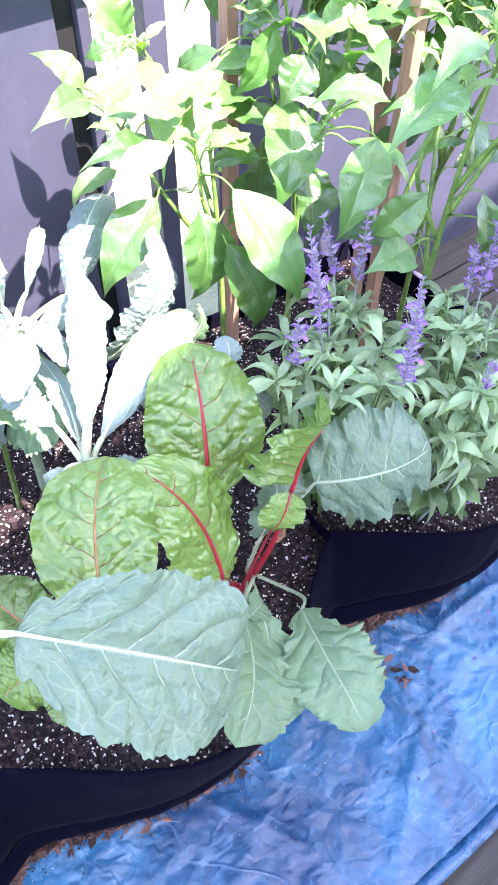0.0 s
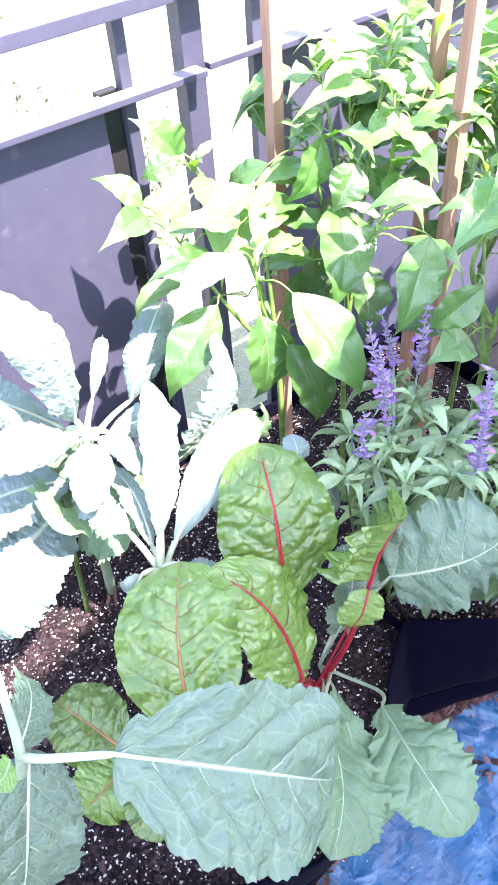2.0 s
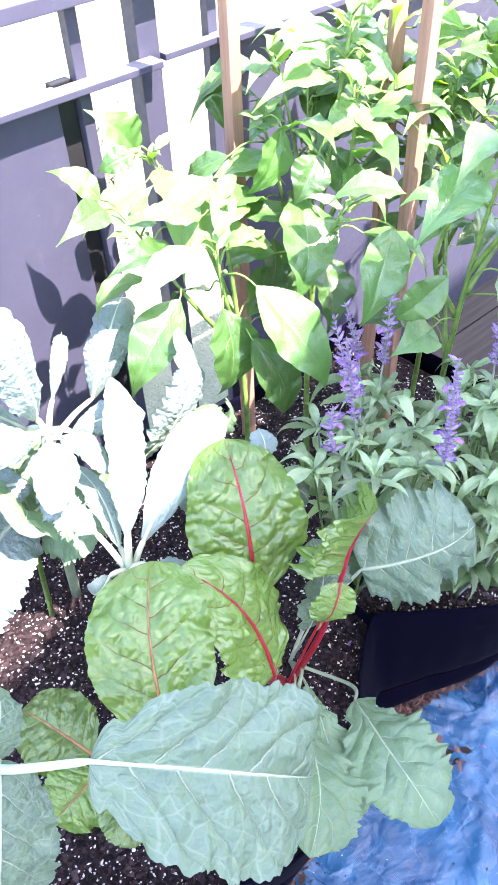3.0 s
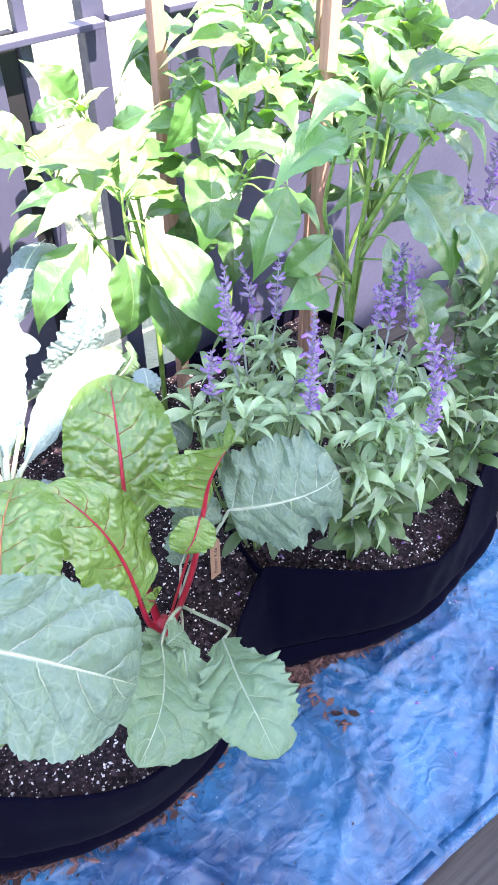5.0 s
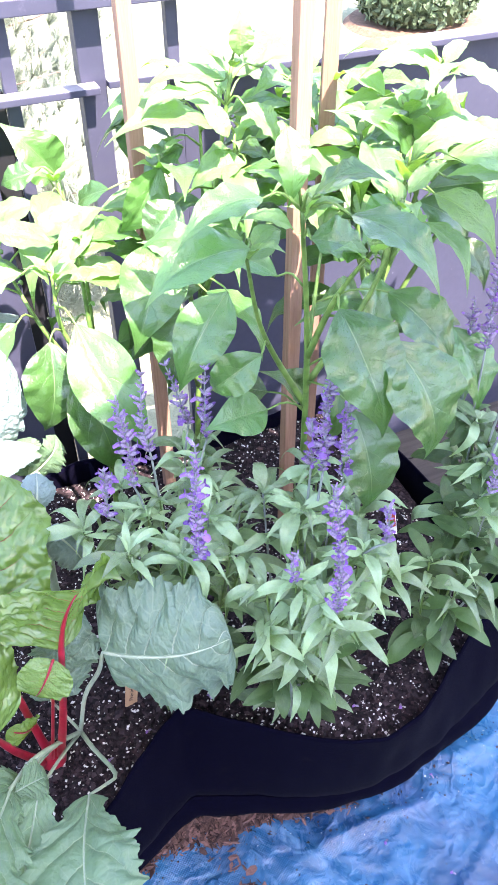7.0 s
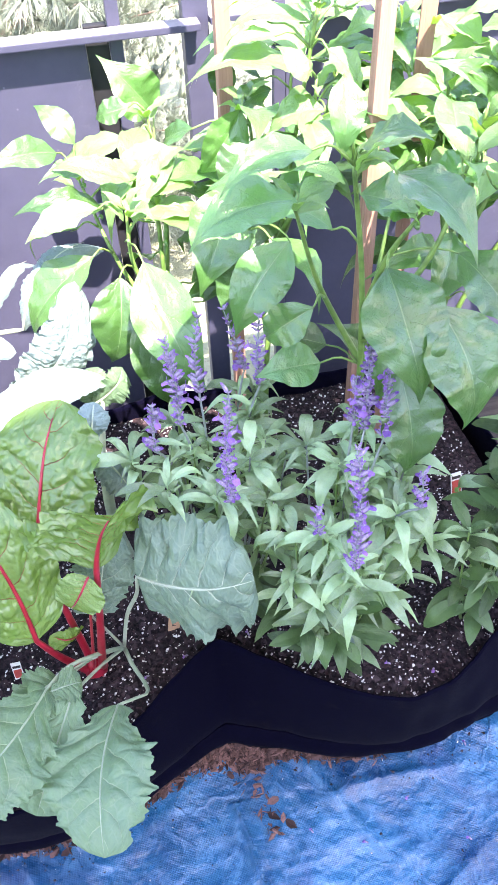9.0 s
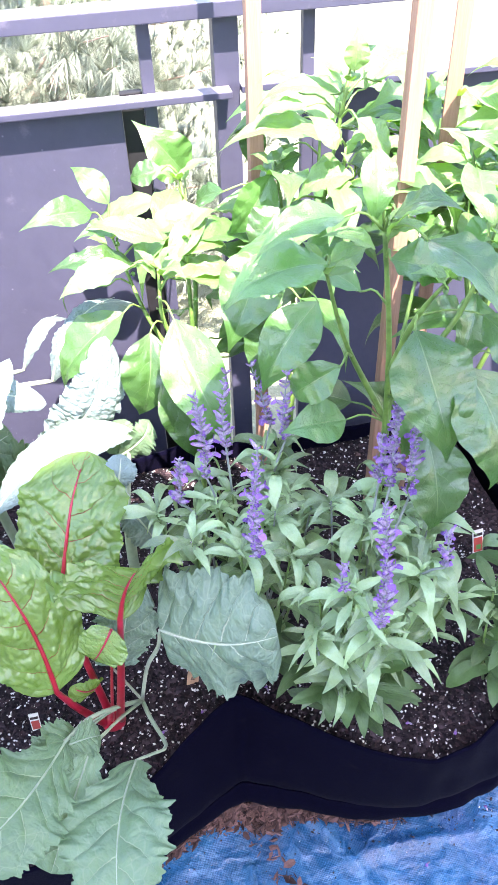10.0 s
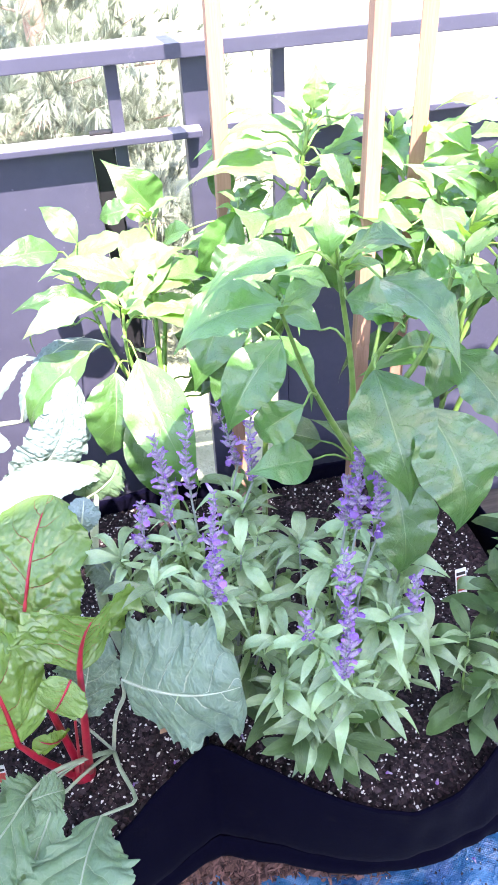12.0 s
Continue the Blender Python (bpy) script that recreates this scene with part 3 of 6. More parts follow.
def tarp_height(x, y):
    p = Vector((x, y, 0))
    w = p + Vector((noise.noise(p * 5.0), noise.noise(p * 5.0 + Vector((9, 0, 0))), 0)) * 0.05
    h = 0.004 + 0.007 * noise.noise(p * 4.0) + 0.007 * (1 - 3 * min(0.33, abs(noise.noise(w * 5.0 + Vector((3, 1, 0)))))) + 0.002 * (1 - 3 * min(0.33, abs(noise.noise(w * 13.0)))) + 0.0025 * abs(noise.noise(w * 30.0)) + 0.0015 * noise.noise(Vector((x * 55 + y * 30, y * 40 - x * 12, 0)))
    d = x * 0.55 - y * 0.83
    for c, a, w in ((0.33, 0.009, 0.012), (0.12, 0.007, 0.018), (0.56, 0.008, 0.014), (-0.12, 0.006, 0.02)):
        e = d - c - 0.05 * noise.noise(p * 3.0 + Vector((c * 7, 0, 0)))
        h += a * math.exp(-(e / w) ** 2) * (0.6 + 0.4 * noise.noise(p * 5 + Vector((0, 0, c))))
    f = x * 0.9 + y * 0.43
    for c, a, w in ((0.05, 0.007, 0.01), (0.42, 0.012, 0.012), (-0.45, 0.005, 0.012)):
        e = f - c - 0.04 * noise.noise(p * 4.0 + Vector((c * 5, 2, 0)))
        h += a * math.exp(-(e / w) ** 2)
    h += 0.012 * math.exp(-(((x - 0.60) / 0.03) ** 2)) * max(0, noise.noise(p * 7) + 0.6)
    if y < -0.03:
        e = x + 0.10 + 0.11 * y - 0.006 * noise.noise(Vector((0, y * 9, 4)))
        h += 0.010 * math.exp(-((e / 0.006) ** 2)) + 0.007 * max(0, 1 - e / 0.045) * (e > 0)
    h += 0.010 * math.exp(-(((y + 0.06 + 0.10 * (x - 0.2) ** 2 * 4) / 0.012) ** 2)) * max(0, 1 - abs(x - 0.2) / 0.22)
    return max(0.001, h)


NX, NY = 420, 120
verts, faces = [], []
for j in range(NY + 1):
    for i in range(NX + 1):
        s, r = i / NX, j / NY
        y = -0.40 + 0.50 * r + 0.008 * noise.noise(Vector((s * 14, 2, 0))) * (1 - r)
        xr = 0.625 + 0.08 * max(0, -y) + 0.012 * noise.noise(Vector((y * 9, 5, 0)))
        x = -2.0 + (xr + 2.0) * s
        if y > 0.03 and x > 0.5:
            y = 0.03 + (y - 0.03) * 0.3
        verts.append((x, y, tarp_height(x, y)))
row = NX + 1
faces = [(j * row + i, j * row + i + 1, (j + 1) * row + i + 1, (j + 1) * row + i) for j in range(NY) for i in range(NX)]
tarp_me = mesh_of("tarp", verts, faces, TARP)
tarp_ob = tagged(new("tarp", tarp_me), "wrinkled blue woven plastic tarp spread under the planter", "tarp")
hem_v = []
for i in range(161):
    x = -2.0 + 2.64 * i / 160
    for y in (-0.4015, -0.388, -0.374):
        yy = y + 0.008 * noise.noise(Vector(((x + 2.0) / 2.65 * 14, 2, 0)))
        hem_v.append((x, yy, tarp_height(x, yy) + (0.0022 if y < -0.38 else 0.0012)))
hem = child("hem", mesh_of("hem", hem_v, [(i * 3 + k, i * 3 + 3 + k, i * 3 + 4 + k, i * 3 + 1 + k) for i in range(160) for k in range(2)], TARP), tarp_ob, "folded and welded edge")
hs = hem.modifiers.new("thickness", "SOLIDIFY")
hs.thickness = 0.0012
so = tarp_ob.modifiers.new("thickness", "SOLIDIFY")
so.thickness = 0.0008

FENCE_Y = 0.825
fence = empty("fence", (0.086, 0.86, 0.0), "dark violet-grey painted fence with open top rails", "fence", kind="structure")


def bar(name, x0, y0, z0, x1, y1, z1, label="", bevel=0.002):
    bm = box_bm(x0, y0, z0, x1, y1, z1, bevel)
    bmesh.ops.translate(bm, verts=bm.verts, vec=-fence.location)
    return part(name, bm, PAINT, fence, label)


bar("top_rail", -3.0, 0.826, 1.187, 3.5, 0.893, 1.211, "broad flat cap rail with its sunlit top painted pale")
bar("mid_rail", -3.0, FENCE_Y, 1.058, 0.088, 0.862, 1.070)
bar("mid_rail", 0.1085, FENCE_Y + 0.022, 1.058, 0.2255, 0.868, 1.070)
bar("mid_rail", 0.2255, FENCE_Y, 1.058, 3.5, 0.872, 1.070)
bar("post", 0.064, 0.8625, -0.3, 0.1085, 0.900, 1.1868, "square post")
bar("post", -2.2, 0.8765, -0.3, -2.155, 0.915, 1.1868)
bar("post", 2.35, 0.8765, -0.3, 2.395, 0.915, 1.1868)
bar("stile", -0.064, 0.8625, -0.05, -0.042, 0.885, 1.1868)
bar("stile", 0.2255, 0.8725, -0.05, 0.2475, 0.893, 1.1868)
bar("panel", -2.155, 0.865, -0.02, -0.105, 0.875, 1.068, "solid painted sheet panel")
bar("panel", 0.248, 0.874, -0.02, 2.35, 0.884, 1.068, "solid painted sheet panel")
for x in (-0.9, -1.75, 1.15, 2.0):
    bar("stile", x, 0.8765, 1.071, x + 0.022, 0.893, 1.1868)
# near-black strip filling the gap between the panel end and the stile
dark = bar("stile", -0.104, 0.880, -0.05, -0.0645, 0.898, 1.068, "near-black recessed strip")
dark.data.materials[0] = NEAR_BLACK
bar("bottom_rail", -0.042, 0.866, 0.04, 0.064, 0.89, 0.075)
bar("bottom_rail", 0.1085, 0.866, 0.04, 0.2255, 0.89, 0.075)

# an unseen porch roof, added so its slanting edge shades the front of the bed
porch = empty("unseen_shade_roof", (0, -3.4, 0), "unseen porch roof added to shade the bed, on posts above a half-high wall", "porch", kind="structure")
bm = bmesh.new()
SHADE_ROOF_Z = 4.6
corner = [(-4.0, -3.3995), (-4.0, -3.05), (-0.13, -2.05), (0.56, -1.865), (4.5, -1.5), (4.5, -3.3995)]
lo = [bm.verts.new((x, y + 3.4, SHADE_ROOF_Z)) for x, y in corner]
hi = [bm.verts.new((x, y + 3.4, SHADE_ROOF_Z + 0.16)) for x, y in corner]
bm.faces.new(lo), bm.faces.new(hi[::-1])
for i in range(len(lo)):
    j = (i + 1) % len(lo)
    bm.faces.new((lo[j], lo[i], hi[i], hi[j]))
bmesh.ops.recalc_face_normals(bm, faces=bm.faces)
part("roof", bm, SHADE_ROOF, porch)
# low wall added out of view to limit the skylight from behind
part("wall", box_bm(-4.0, -0.14, GROUND, 4.5, -0.002, 1.9, 0.006), SIDING, porch, "pale boarded wall added behind the deck, out of view")
for x in (-3.9, -1.2, 1.5, 4.3):
    part("post", box_bm(x, 0.02, GROUND, x + 0.12, 0.14, SHADE_ROOF_Z - 0.002, 0.006), SIDING, porch, "square post under the added roof")

# ---- the fabric bed ----
bed = empty("fabric_raised_bed", (0, 0, 0), "black felt fabric raised bed with sagging walls, filled with soil", "planter")
RIM = 0.332
SOIL_Z = 0.297


def rim_height(x):
    sag = 0.026 * math.sin(math.pi * min(1, max(0, (x + 0.08) / 0.55))) ** 2 if x > -0.08 else 0.012 * math.sin(math.pi * min(1, max(0, (x + 0.78) / 0.7))) ** 2
    return RIM + 0.004 * noise.noise(Vector((x * 5, 0, 3))) + 0.006 * max(0, 1 - abs(x + 0.08) / 0.06) - sag + 0.035 * max(0, (x - 0.33) / 0.2) ** 1.5


def wall(name, line, label=""):
    """A fabric wall along a plan line of (top x, top y, bottom x, bottom y, inward x, inward y, height)."""
    verts, faces = [], []
    prof = [(0, 0.0), (0, 0.04), (0, 0.08), (0, 0.13), (0, 0.17), (0, 0.21), (0, 0.25), (0, 0.28), (0, 0.31), (0, 0.35), (0, 0.42), (0, 0.5), (0, 0.6), (0, 0.7), (0, 0.8), (0, 0.9), (0, 0.97), (0, 1.0), (1, 1.0), (1, 0.96), (1, 0.85), (1, 0.7)]
    for n_, (tx, ty, bx, by, ix, iy, h) in enumerate(line):
        for inner, f in prof:
            w = f ** 1.15
            x, y = bx + (tx - bx) * w, by + (ty - by) * w
            belly = 0.014 * math.sin(math.pi * f) + 0.006 * noise.noise(Vector((x * 7, f * 4, 1.5)))
            belly += 0.013 * math.exp(-((f - 0.16) / 0.06) ** 2) * (0.7 + 0.6 * noise.noise(Vector((x * 9, 2, 5))))
            belly -= 0.010 * math.exp(-((f - 0.29) / 0.03) ** 2) + 0.004 * math.exp(-((f - 0.06) / 0.04) ** 2)
            crease = 0.004 * noise.noise(Vector((x * 26, f * 3.0, 7)))
            x -= ix * (belly + crease)
            y -= iy * (belly + crease)
            if inner:
                x += ix * 0.004
                y += iy * 0.004
            verts.append((x, y, h * f + (0.0015 if 0.96 < f else 0)))
    k = len(prof)
    for i in range(len(line) - 1):
        for j in range(k - 1):
            faces.append((i * k + j, (i + 1) * k + j, (i + 1) * k + j + 1, i * k + j + 1))
    return child(name, mesh_of(name, verts, faces, FABRIC), bed, label)


xs = [-1.46 + 1.99 * i / 220 for i in range(221)]
front = [(x, front_y(x), foot_x(x), front_y(foot_x(x), False), 0, 1, rim_height(x)) for x in xs]
wall("front_wall", front, "black fabric wall bulging between pinched seams")
pts = []
for x in xs[::2]:
    f, h = 0.29, rim_height(x)
    y = front_y(foot_x(x), False) + (front_y(x) - front_y(foot_x(x), False)) * f ** 1.15
    belly = 0.014 * math.sin(math.pi * f) + 0.006 * noise.noise(Vector((x * 7, f * 4, 1.5))) - 0.006 + 0.004 * noise.noise(Vector((x * 26, f * 3.0, 7)))
    pts.append((foot_x(x) + (x - foot_x(x)) * f ** 1.15, y - belly, h * f + 0.0015 * noise.noise(Vector((x * 18, 4, 0)))))
child("seam", mesh_of("seam", *tube_data(pts, [0.0022] * len(pts), 6), FABRIC), bed, "sewn seam low on the wall")
side = []
for i in range(41):
    s = i / 40
    y = front_y(0.53) + (0.74 - front_y(0.53)) * s
    yb = front_y(0.57, False) + (0.72 - front_y(0.57, False)) * s
    b = 0.05 * math.sin(math.pi * s)
    turn = math.pi / 2 * min(1.0, s / 0.12)
    h = rim_height(0.53) * (1 - min(1, s / 0.3)) + (RIM + 0.006 * noise.noise(Vector((y * 5, 3, 3)))) * min(1, s / 0.3)
    side.append((0.53 + b, y, 0.57 + b * 0.2, yb, -math.sin(turn), math.cos(turn), h))
wall("side_wall", side)
back = [(-1.46 + 1.99 * i / 100, 0.745 - 0.03 * abs(math.sin((-1.46 + 1.99 * i / 100 + 0.08) * math.pi / 0.62)), -1.46 + 1.99 * i / 100, 0.72, 0, -1, RIM + 0.012) for i in range(101)]
wall("back_wall", back[::-1])
for sx in (-0.78, -0.08):
    verts, faces = [], []
    for i in range(31):
        y = 0.12 + 0.61 * i / 30
        x = sx + 0.03 * math.sin(i / 30 * 2.4) + 0.006 * noise.noise(Vector((y * 9, sx, 0)))
        z = SOIL_Z + 0.03 - 0.02 * math.sin(math.pi * min(1, i / 22)) + (0.02 if i > 22 else 0) * (i - 22) / 8
        for dx, zz in ((-0.002, SOIL_Z - 0.05), (-0.0025, z), (0.0025, z), (0.002, SOIL_Z - 0.05)):
            verts.append((x + dx, y, zz))
    for i in range(30):
        for j in range(3):
            faces.append((i * 4 + j, i * 4 + j + 1, (i + 1) * 4 + j + 1, (i + 1) * 4 + j))
    child("divider", mesh_of("divider", verts, faces, FABRIC), bed, "fabric strip that divides the bed")


def soil_height(x, y):
    p = Vector((x, y, 0))
    low = -0.016 * max(0, 1 - max(0, y - front_y(min(x, 0.529))) / 0.10) if x > -0.08 else 0
    return SOIL_Z + low + 0.010 * noise.noise(p * 6) + 0.005 * noise.noise(p * 18) + 0.0035 * noise.noise(p * 60) + 0.002 * noise.noise(p * 130)


verts, NX, NY = [], 360, 130
for j in range(NY + 1):
    for i in range(NX + 1):
        x = -1.45 + 1.995 * i / NX
        y0 = front_y(min(x, 0.529)) + 0.003
        y = y0 + (0.735 - y0) * j / NY
        verts.append((x, y, soil_height(x, y)))
row = NX + 1
faces = [(j * row + i, j * row + i + 1, (j + 1) * row + i + 1, (j + 1) * row + i) for j in range(NY) for i in range(NX)]
tagged(new("soil", mesh_of("soil", verts, faces, SOIL)), "dark moist potting soil filling the fabric bed", "soil", kind="stuff")


def scatter(name, n, size, squash, mat, label, category, place, seed):
    """Many small uneven lumps joined in one mesh."""
    rng = np.random.default_rng(seed)
    base = np.array([(1, 0, 0), (0, 1, 0), (-1, 0, 0), (0, -1, 0), (0, 0, 1), (0, 0, -1)], float)
    tri = np.array([(0, 1, 4), (1, 2, 4), (2, 3, 4), (3, 0, 4), (1, 0, 5), (2, 1, 5), (3, 2, 5), (0, 3, 5)])
    vs, fs = [], []
    for i in range(n):
        x, y, z = place(rng)
        s = size[0] + (size[1] - size[0]) * rng.uniform() ** 2
        b = base * rng.uniform(0.6, 1.3, (6, 1)) * s
        b = b * np.array([rng.uniform(0.7, 1.6), 1.0, squash * rng.uniform(0.7, 1.4)])
        a, c = rng.uniform(0, 6.28), rng.normal(0, 0.4)
        rz = np.array([(math.cos(a), -math.sin(a), 0), (math.sin(a), math.cos(a), 0), (0, 0, 1)])
        rx = np.array([(1, 0, 0), (0, math.cos(c), -math.sin(c)), (0, math.sin(c), math.cos(c))])
        b = b @ rx.T @ rz.T + (x, y, z + s * squash * 0.5)
        fs.append(tri + 6 * i)
        vs.append(b)
    ob = new(name, mesh_of(name, np.concatenate(vs).tolist(), np.concatenate(fs).tolist(), mat, smooth=False))
    return tagged(ob, label, category, kind="stuff")


def on_soil(rng):
    while True:
        x, y = rng.uniform(-0.95, 0.53), rng.uniform(-0.08, 0.73)
        if y > front_y(x) + 0.008:
            return x, y, soil_height(x, y)


scatter("perlite", 15000, (0.0005, 0.0031), 0.8, PERLITE, "white perlite grains mixed in the potting soil", "perlite", on_soil, 3)
scatter("bark_crumbs", 14000, (0.0012, 0.0070), 0.5, CRUMB, "dark bark crumbs on the potting soil", "bark", on_soil, 4)


scatter("bark_chips", 1500, (0.0025, 0.0082), 0.22, CHIP, "flat brown bark chips on the potting soil", "bark", on_soil, 5)


def on_tarp(rng):
    u = rng.uniform()
    if u < 0.50:
        x = min(0.11, max(-0.2, rng.normal(-0.055, 0.05)))
        y = front_y(x, False) + 0.004 - abs(rng.normal(0, 0.024)) * max(0.25, 1 - abs(x + 0.06) / 0.14)
    elif u < 0.985:
        x = rng.uniform(-0.95, 0.2)
        y = front_y(x, False) + 0.003 - abs(rng.normal(0, 0.010))
    else:
        y = rng.uniform(-0.11, 0.03)
        x = -0.062 - 0.25 * y + rng.normal(0, 0.012)
    return x, y, tarp_height(x, y) + rng.uniform(0.0, 0.011)


def flakes(name, n, size, mat, label, category, place, seed):
    rng = np.random.default_rng(seed)
    vs, fs = [], []
    for i in range(n):
        x, y, z = place(rng)
        l = size[0] + (size[1] - size[0]) * rng.uniform() ** 2.2
        w = l * rng.uniform(0.12, 0.45) if l < 0.007 else l * rng.choice((0.1, 0.16, 0.3, 0.42))
        a = rng.uniform(0, 6.28)
        lift = rng.uniform(-0.2, 0.55) * l
        k = len(vs)
        c, s = math.cos(a), math.sin(a)
        for px, py, pz in ((-1, 0, 0.1), (-0.3, -1, 0.2), (0.5, -0.8, 0.5), (1, 0.1, 1.0), (0.3, 1, 0.4), (-0.5, 0.8, 0.1), (0, 0, 0.75)):
            px, py = px * l * rng.uniform(0.55, 1.15), py * w * rng.uniform(0.35, 1.4)
            vs.append((x + px * c - py * s, y + px * s + py * c, z + pz * lift))
        fs += [(k + q, k + (q + 1) % 6, k + 6) for q in range(6)]
    return tagged(new(name, mesh_of(name, vs, fs, mat, smooth=False)), label, category, kind="stuff")


flakes("leaf_litter", 3200, (0.0025, 0.0165), LITTER, "dry brown leaf litter along the foot of the planter", "leaf litter", on_tarp, 8)


def crumbs_on_tarp(rng):
    x = rng.uniform(-0.9, 0.62)
    y = (front_y(min(x, 0.529), False) - 0.01 - abs(rng.normal(0, 0.03))) if rng.uniform() < 0.75 else rng.uniform(-0.38, 0.0)
    return x, y, tarp_height(x, y)


scatter("spilled_soil", 420, (0.0008, 0.003), 0.7, CRUMB, "crumbs of soil spilled on the tarp", "soil", crumbs_on_tarp, 9)
scatter("spilled_perlite", 110, (0.0007, 0.0020), 0.8, PERLITE, "white perlite grains spilled on the tarp", "perlite", crumbs_on_tarp, 10)


# ---- plants: peppers ----
def along(pts, s):
    """A point at the share s of a list of points."""
    f = s * (len(pts) - 1)
    i = min(int(f), len(pts) - 2)
    return pts[i].lerp(pts[i + 1], f - i)


def pepper(root, bends, leaves, label, filler=22, seed=1, low=0.30, young=0.8, branches=(), high=4, clear=None, in_shade=False, back=0, crown=None):
    """A pepper plant: a green stem with branches, placed large leaves and smaller ones between them."""
    rng = random.Random(seed)
    plant = empty("pepper_plant", root, label, "pepper plant", "pepper plants along the fence")
    stem = curve_points([root, *bends], 30)
    v, f = tube_data(local(plant, stem), [0.0064 - 0.0038 * i / 30 for i in range(31)], 8)
    child("stem", mesh_of("stem", v, f, GREEN_STALK), plant, "upright green stem")
    arms = [stem]
    for br in branches:
        c = curve_points(br, 14)
        v, f = tube_data(local(plant, c), [0.005 - 0.003 * i / 14 for i in range(15)], 7)
        child("branch", mesh_of("branch", v, f, GREEN_STALK), plant)
        arms.append(c)

    def petiole(ob, b, t):
        arm, near = min(((a, p) for a in arms for p in a[3:]), key=lambda q: (q[1] - b).length + 1.2 * max(0, q[1].z - b.z + 0.01))
        mid = near.lerp(b, 0.55) + Vector((0, 0, 0.012))
        inv = ob.matrix_basis.inverted()
        pts = curve_points([inv @ (q - plant.location) for q in (near, mid, b, b.lerp(t, 0.12))], 7)
        v, f = tube_data(pts, [0.0018 - 0.0001 * i for i in range(8)], 6)
        child("petiole", mesh_of("petiole", v, f, GREEN_STALK), ob)

    for spec in leaves:
        b, t, w = Vector(spec[0]), Vector(spec[1]), spec[2]
        over = spec[3] if len(spec) > 3 else {}
        # a shaded plant has its shade painted in: placed leaves take the darker green
        mat = over.pop("mat", PEPPER_YOUNG if b.z > 1.06 and not in_shade else PEPPER)
        ob = leaf(plant, "pepper", b, t, w, mat, **over)
        petiole(ob, b, t)
    top = stem[-1].z
    for i in range(filler + high + back):
        arm = arms[0] if not branches or rng.random() < 0.45 else rng.choice(arms[1:])
        s = rng.uniform(low, 1.0) if i < filler else rng.uniform(0.8, 1.0)
        if i >= filler + high:
            arm, s = arms[1 + i % 2], rng.uniform(0.5, 1.0)
        p = along(arm, s)
        az = rng.uniform(0, 6.283)
        rise = rng.uniform(-0.5, 0.35)
        ln = rng.uniform(0.10, 0.165) * (1.0 - 0.35 * max(0, (p.z - 0.9) / 0.35))
        out = Vector((math.cos(az), math.sin(az), 0))
        b = p + out * rng.uniform(0.03, 0.06) + Vector((0, 0, rng.uniform(-0.005, 0.025)))
        t = b + (out + Vector((0, 0, rise))).normalized() * ln
        if t.y > 0.79 or t.x < -0.30 or (clear and t.x < clear[0] and min(t.y, b.y) < clear[1]):
            continue
        ob = leaf(plant, "pepper", b, t, ln * rng.uniform(0.35, 0.46), PEPPER_YOUNG if p.z > top - 0.16 * young and not in_shade else PEPPER,
                  hint=(0.1 * out.x + rng.uniform(-0.4, 0.4), -0.25 + 0.2 * out.y, 1.0), arch=rng.uniform(0.04, 0.2), curl=rng.uniform(0.0, 0.25), hook=rng.uniform(0.0, 0.3), twist=rng.uniform(-0.8, 0.8), fold=rng.uniform(0.1, 0.4), nu=6, nv=20)
        petiole(ob, b, t)
    for i in range(crown[6] if crown else 0):
        b = Vector([rng.uniform(crown[2 * k], crown[2 * k + 1]) for k in range(3)])
        az = rng.uniform(0, 6.283)
        ln = rng.uniform(0.10, 0.15)
        t = b + Vector((math.cos(az), math.sin(az), rng.uniform(-0.45, 0.15))).normalized() * ln
        if t.y < 0.77:
            petiole(leaf(plant, "pepper", b, t, ln * rng.uniform(0.42, 0.52), PEPPER, hint=(rng.uniform(-0.3, 0.3), -0.5, 1.0), arch=rng.uniform(0.05, 0.18), twist=rng.uniform(-0.4, 0.4)), b, t)
    for arm in arms:
        for i in range(5):
            az = i * 2.4 + rng.uniform(-0.5, 0.5)
            p = arm[-1] + Vector((0, 0, -0.006 * i))
            out = Vector((math.cos(az), math.sin(az), rng.uniform(0.15, 1.3))).normalized()
            ln = rng.uniform(0.035, 0.075)
            leaf(plant, "pepper", p + out * 0.008, p + out * ln, ln * 0.42, PEPPER_YOUNG, hint=(-out.x, -out.y - 0.2, 0.7), nu=4, nv=12, arch=rng.uniform(0.0, 0.2))
    for i in range(5):
        p = along(rng.choice(arms), rng.uniform(0.7, 1.0)) + Vector((rng.uniform(-0.01, 0.01), rng.uniform(-0.012, 0.0), 0.004))
        v, f = tube_data(local(plant, curve_points([p, p + Vector((0.004, -0.004, 0.006)), p + Vector((0.006, -0.008, 0.001))], 6)), [0.001, 0.001, 0.0012, 0.002, 0.0034, 0.003, 0.0012], 6)
        child("flower_bud", mesh_of("flower_bud", v, f, PEPPER_YOUNG), plant, "small green flower bud")
    return plant


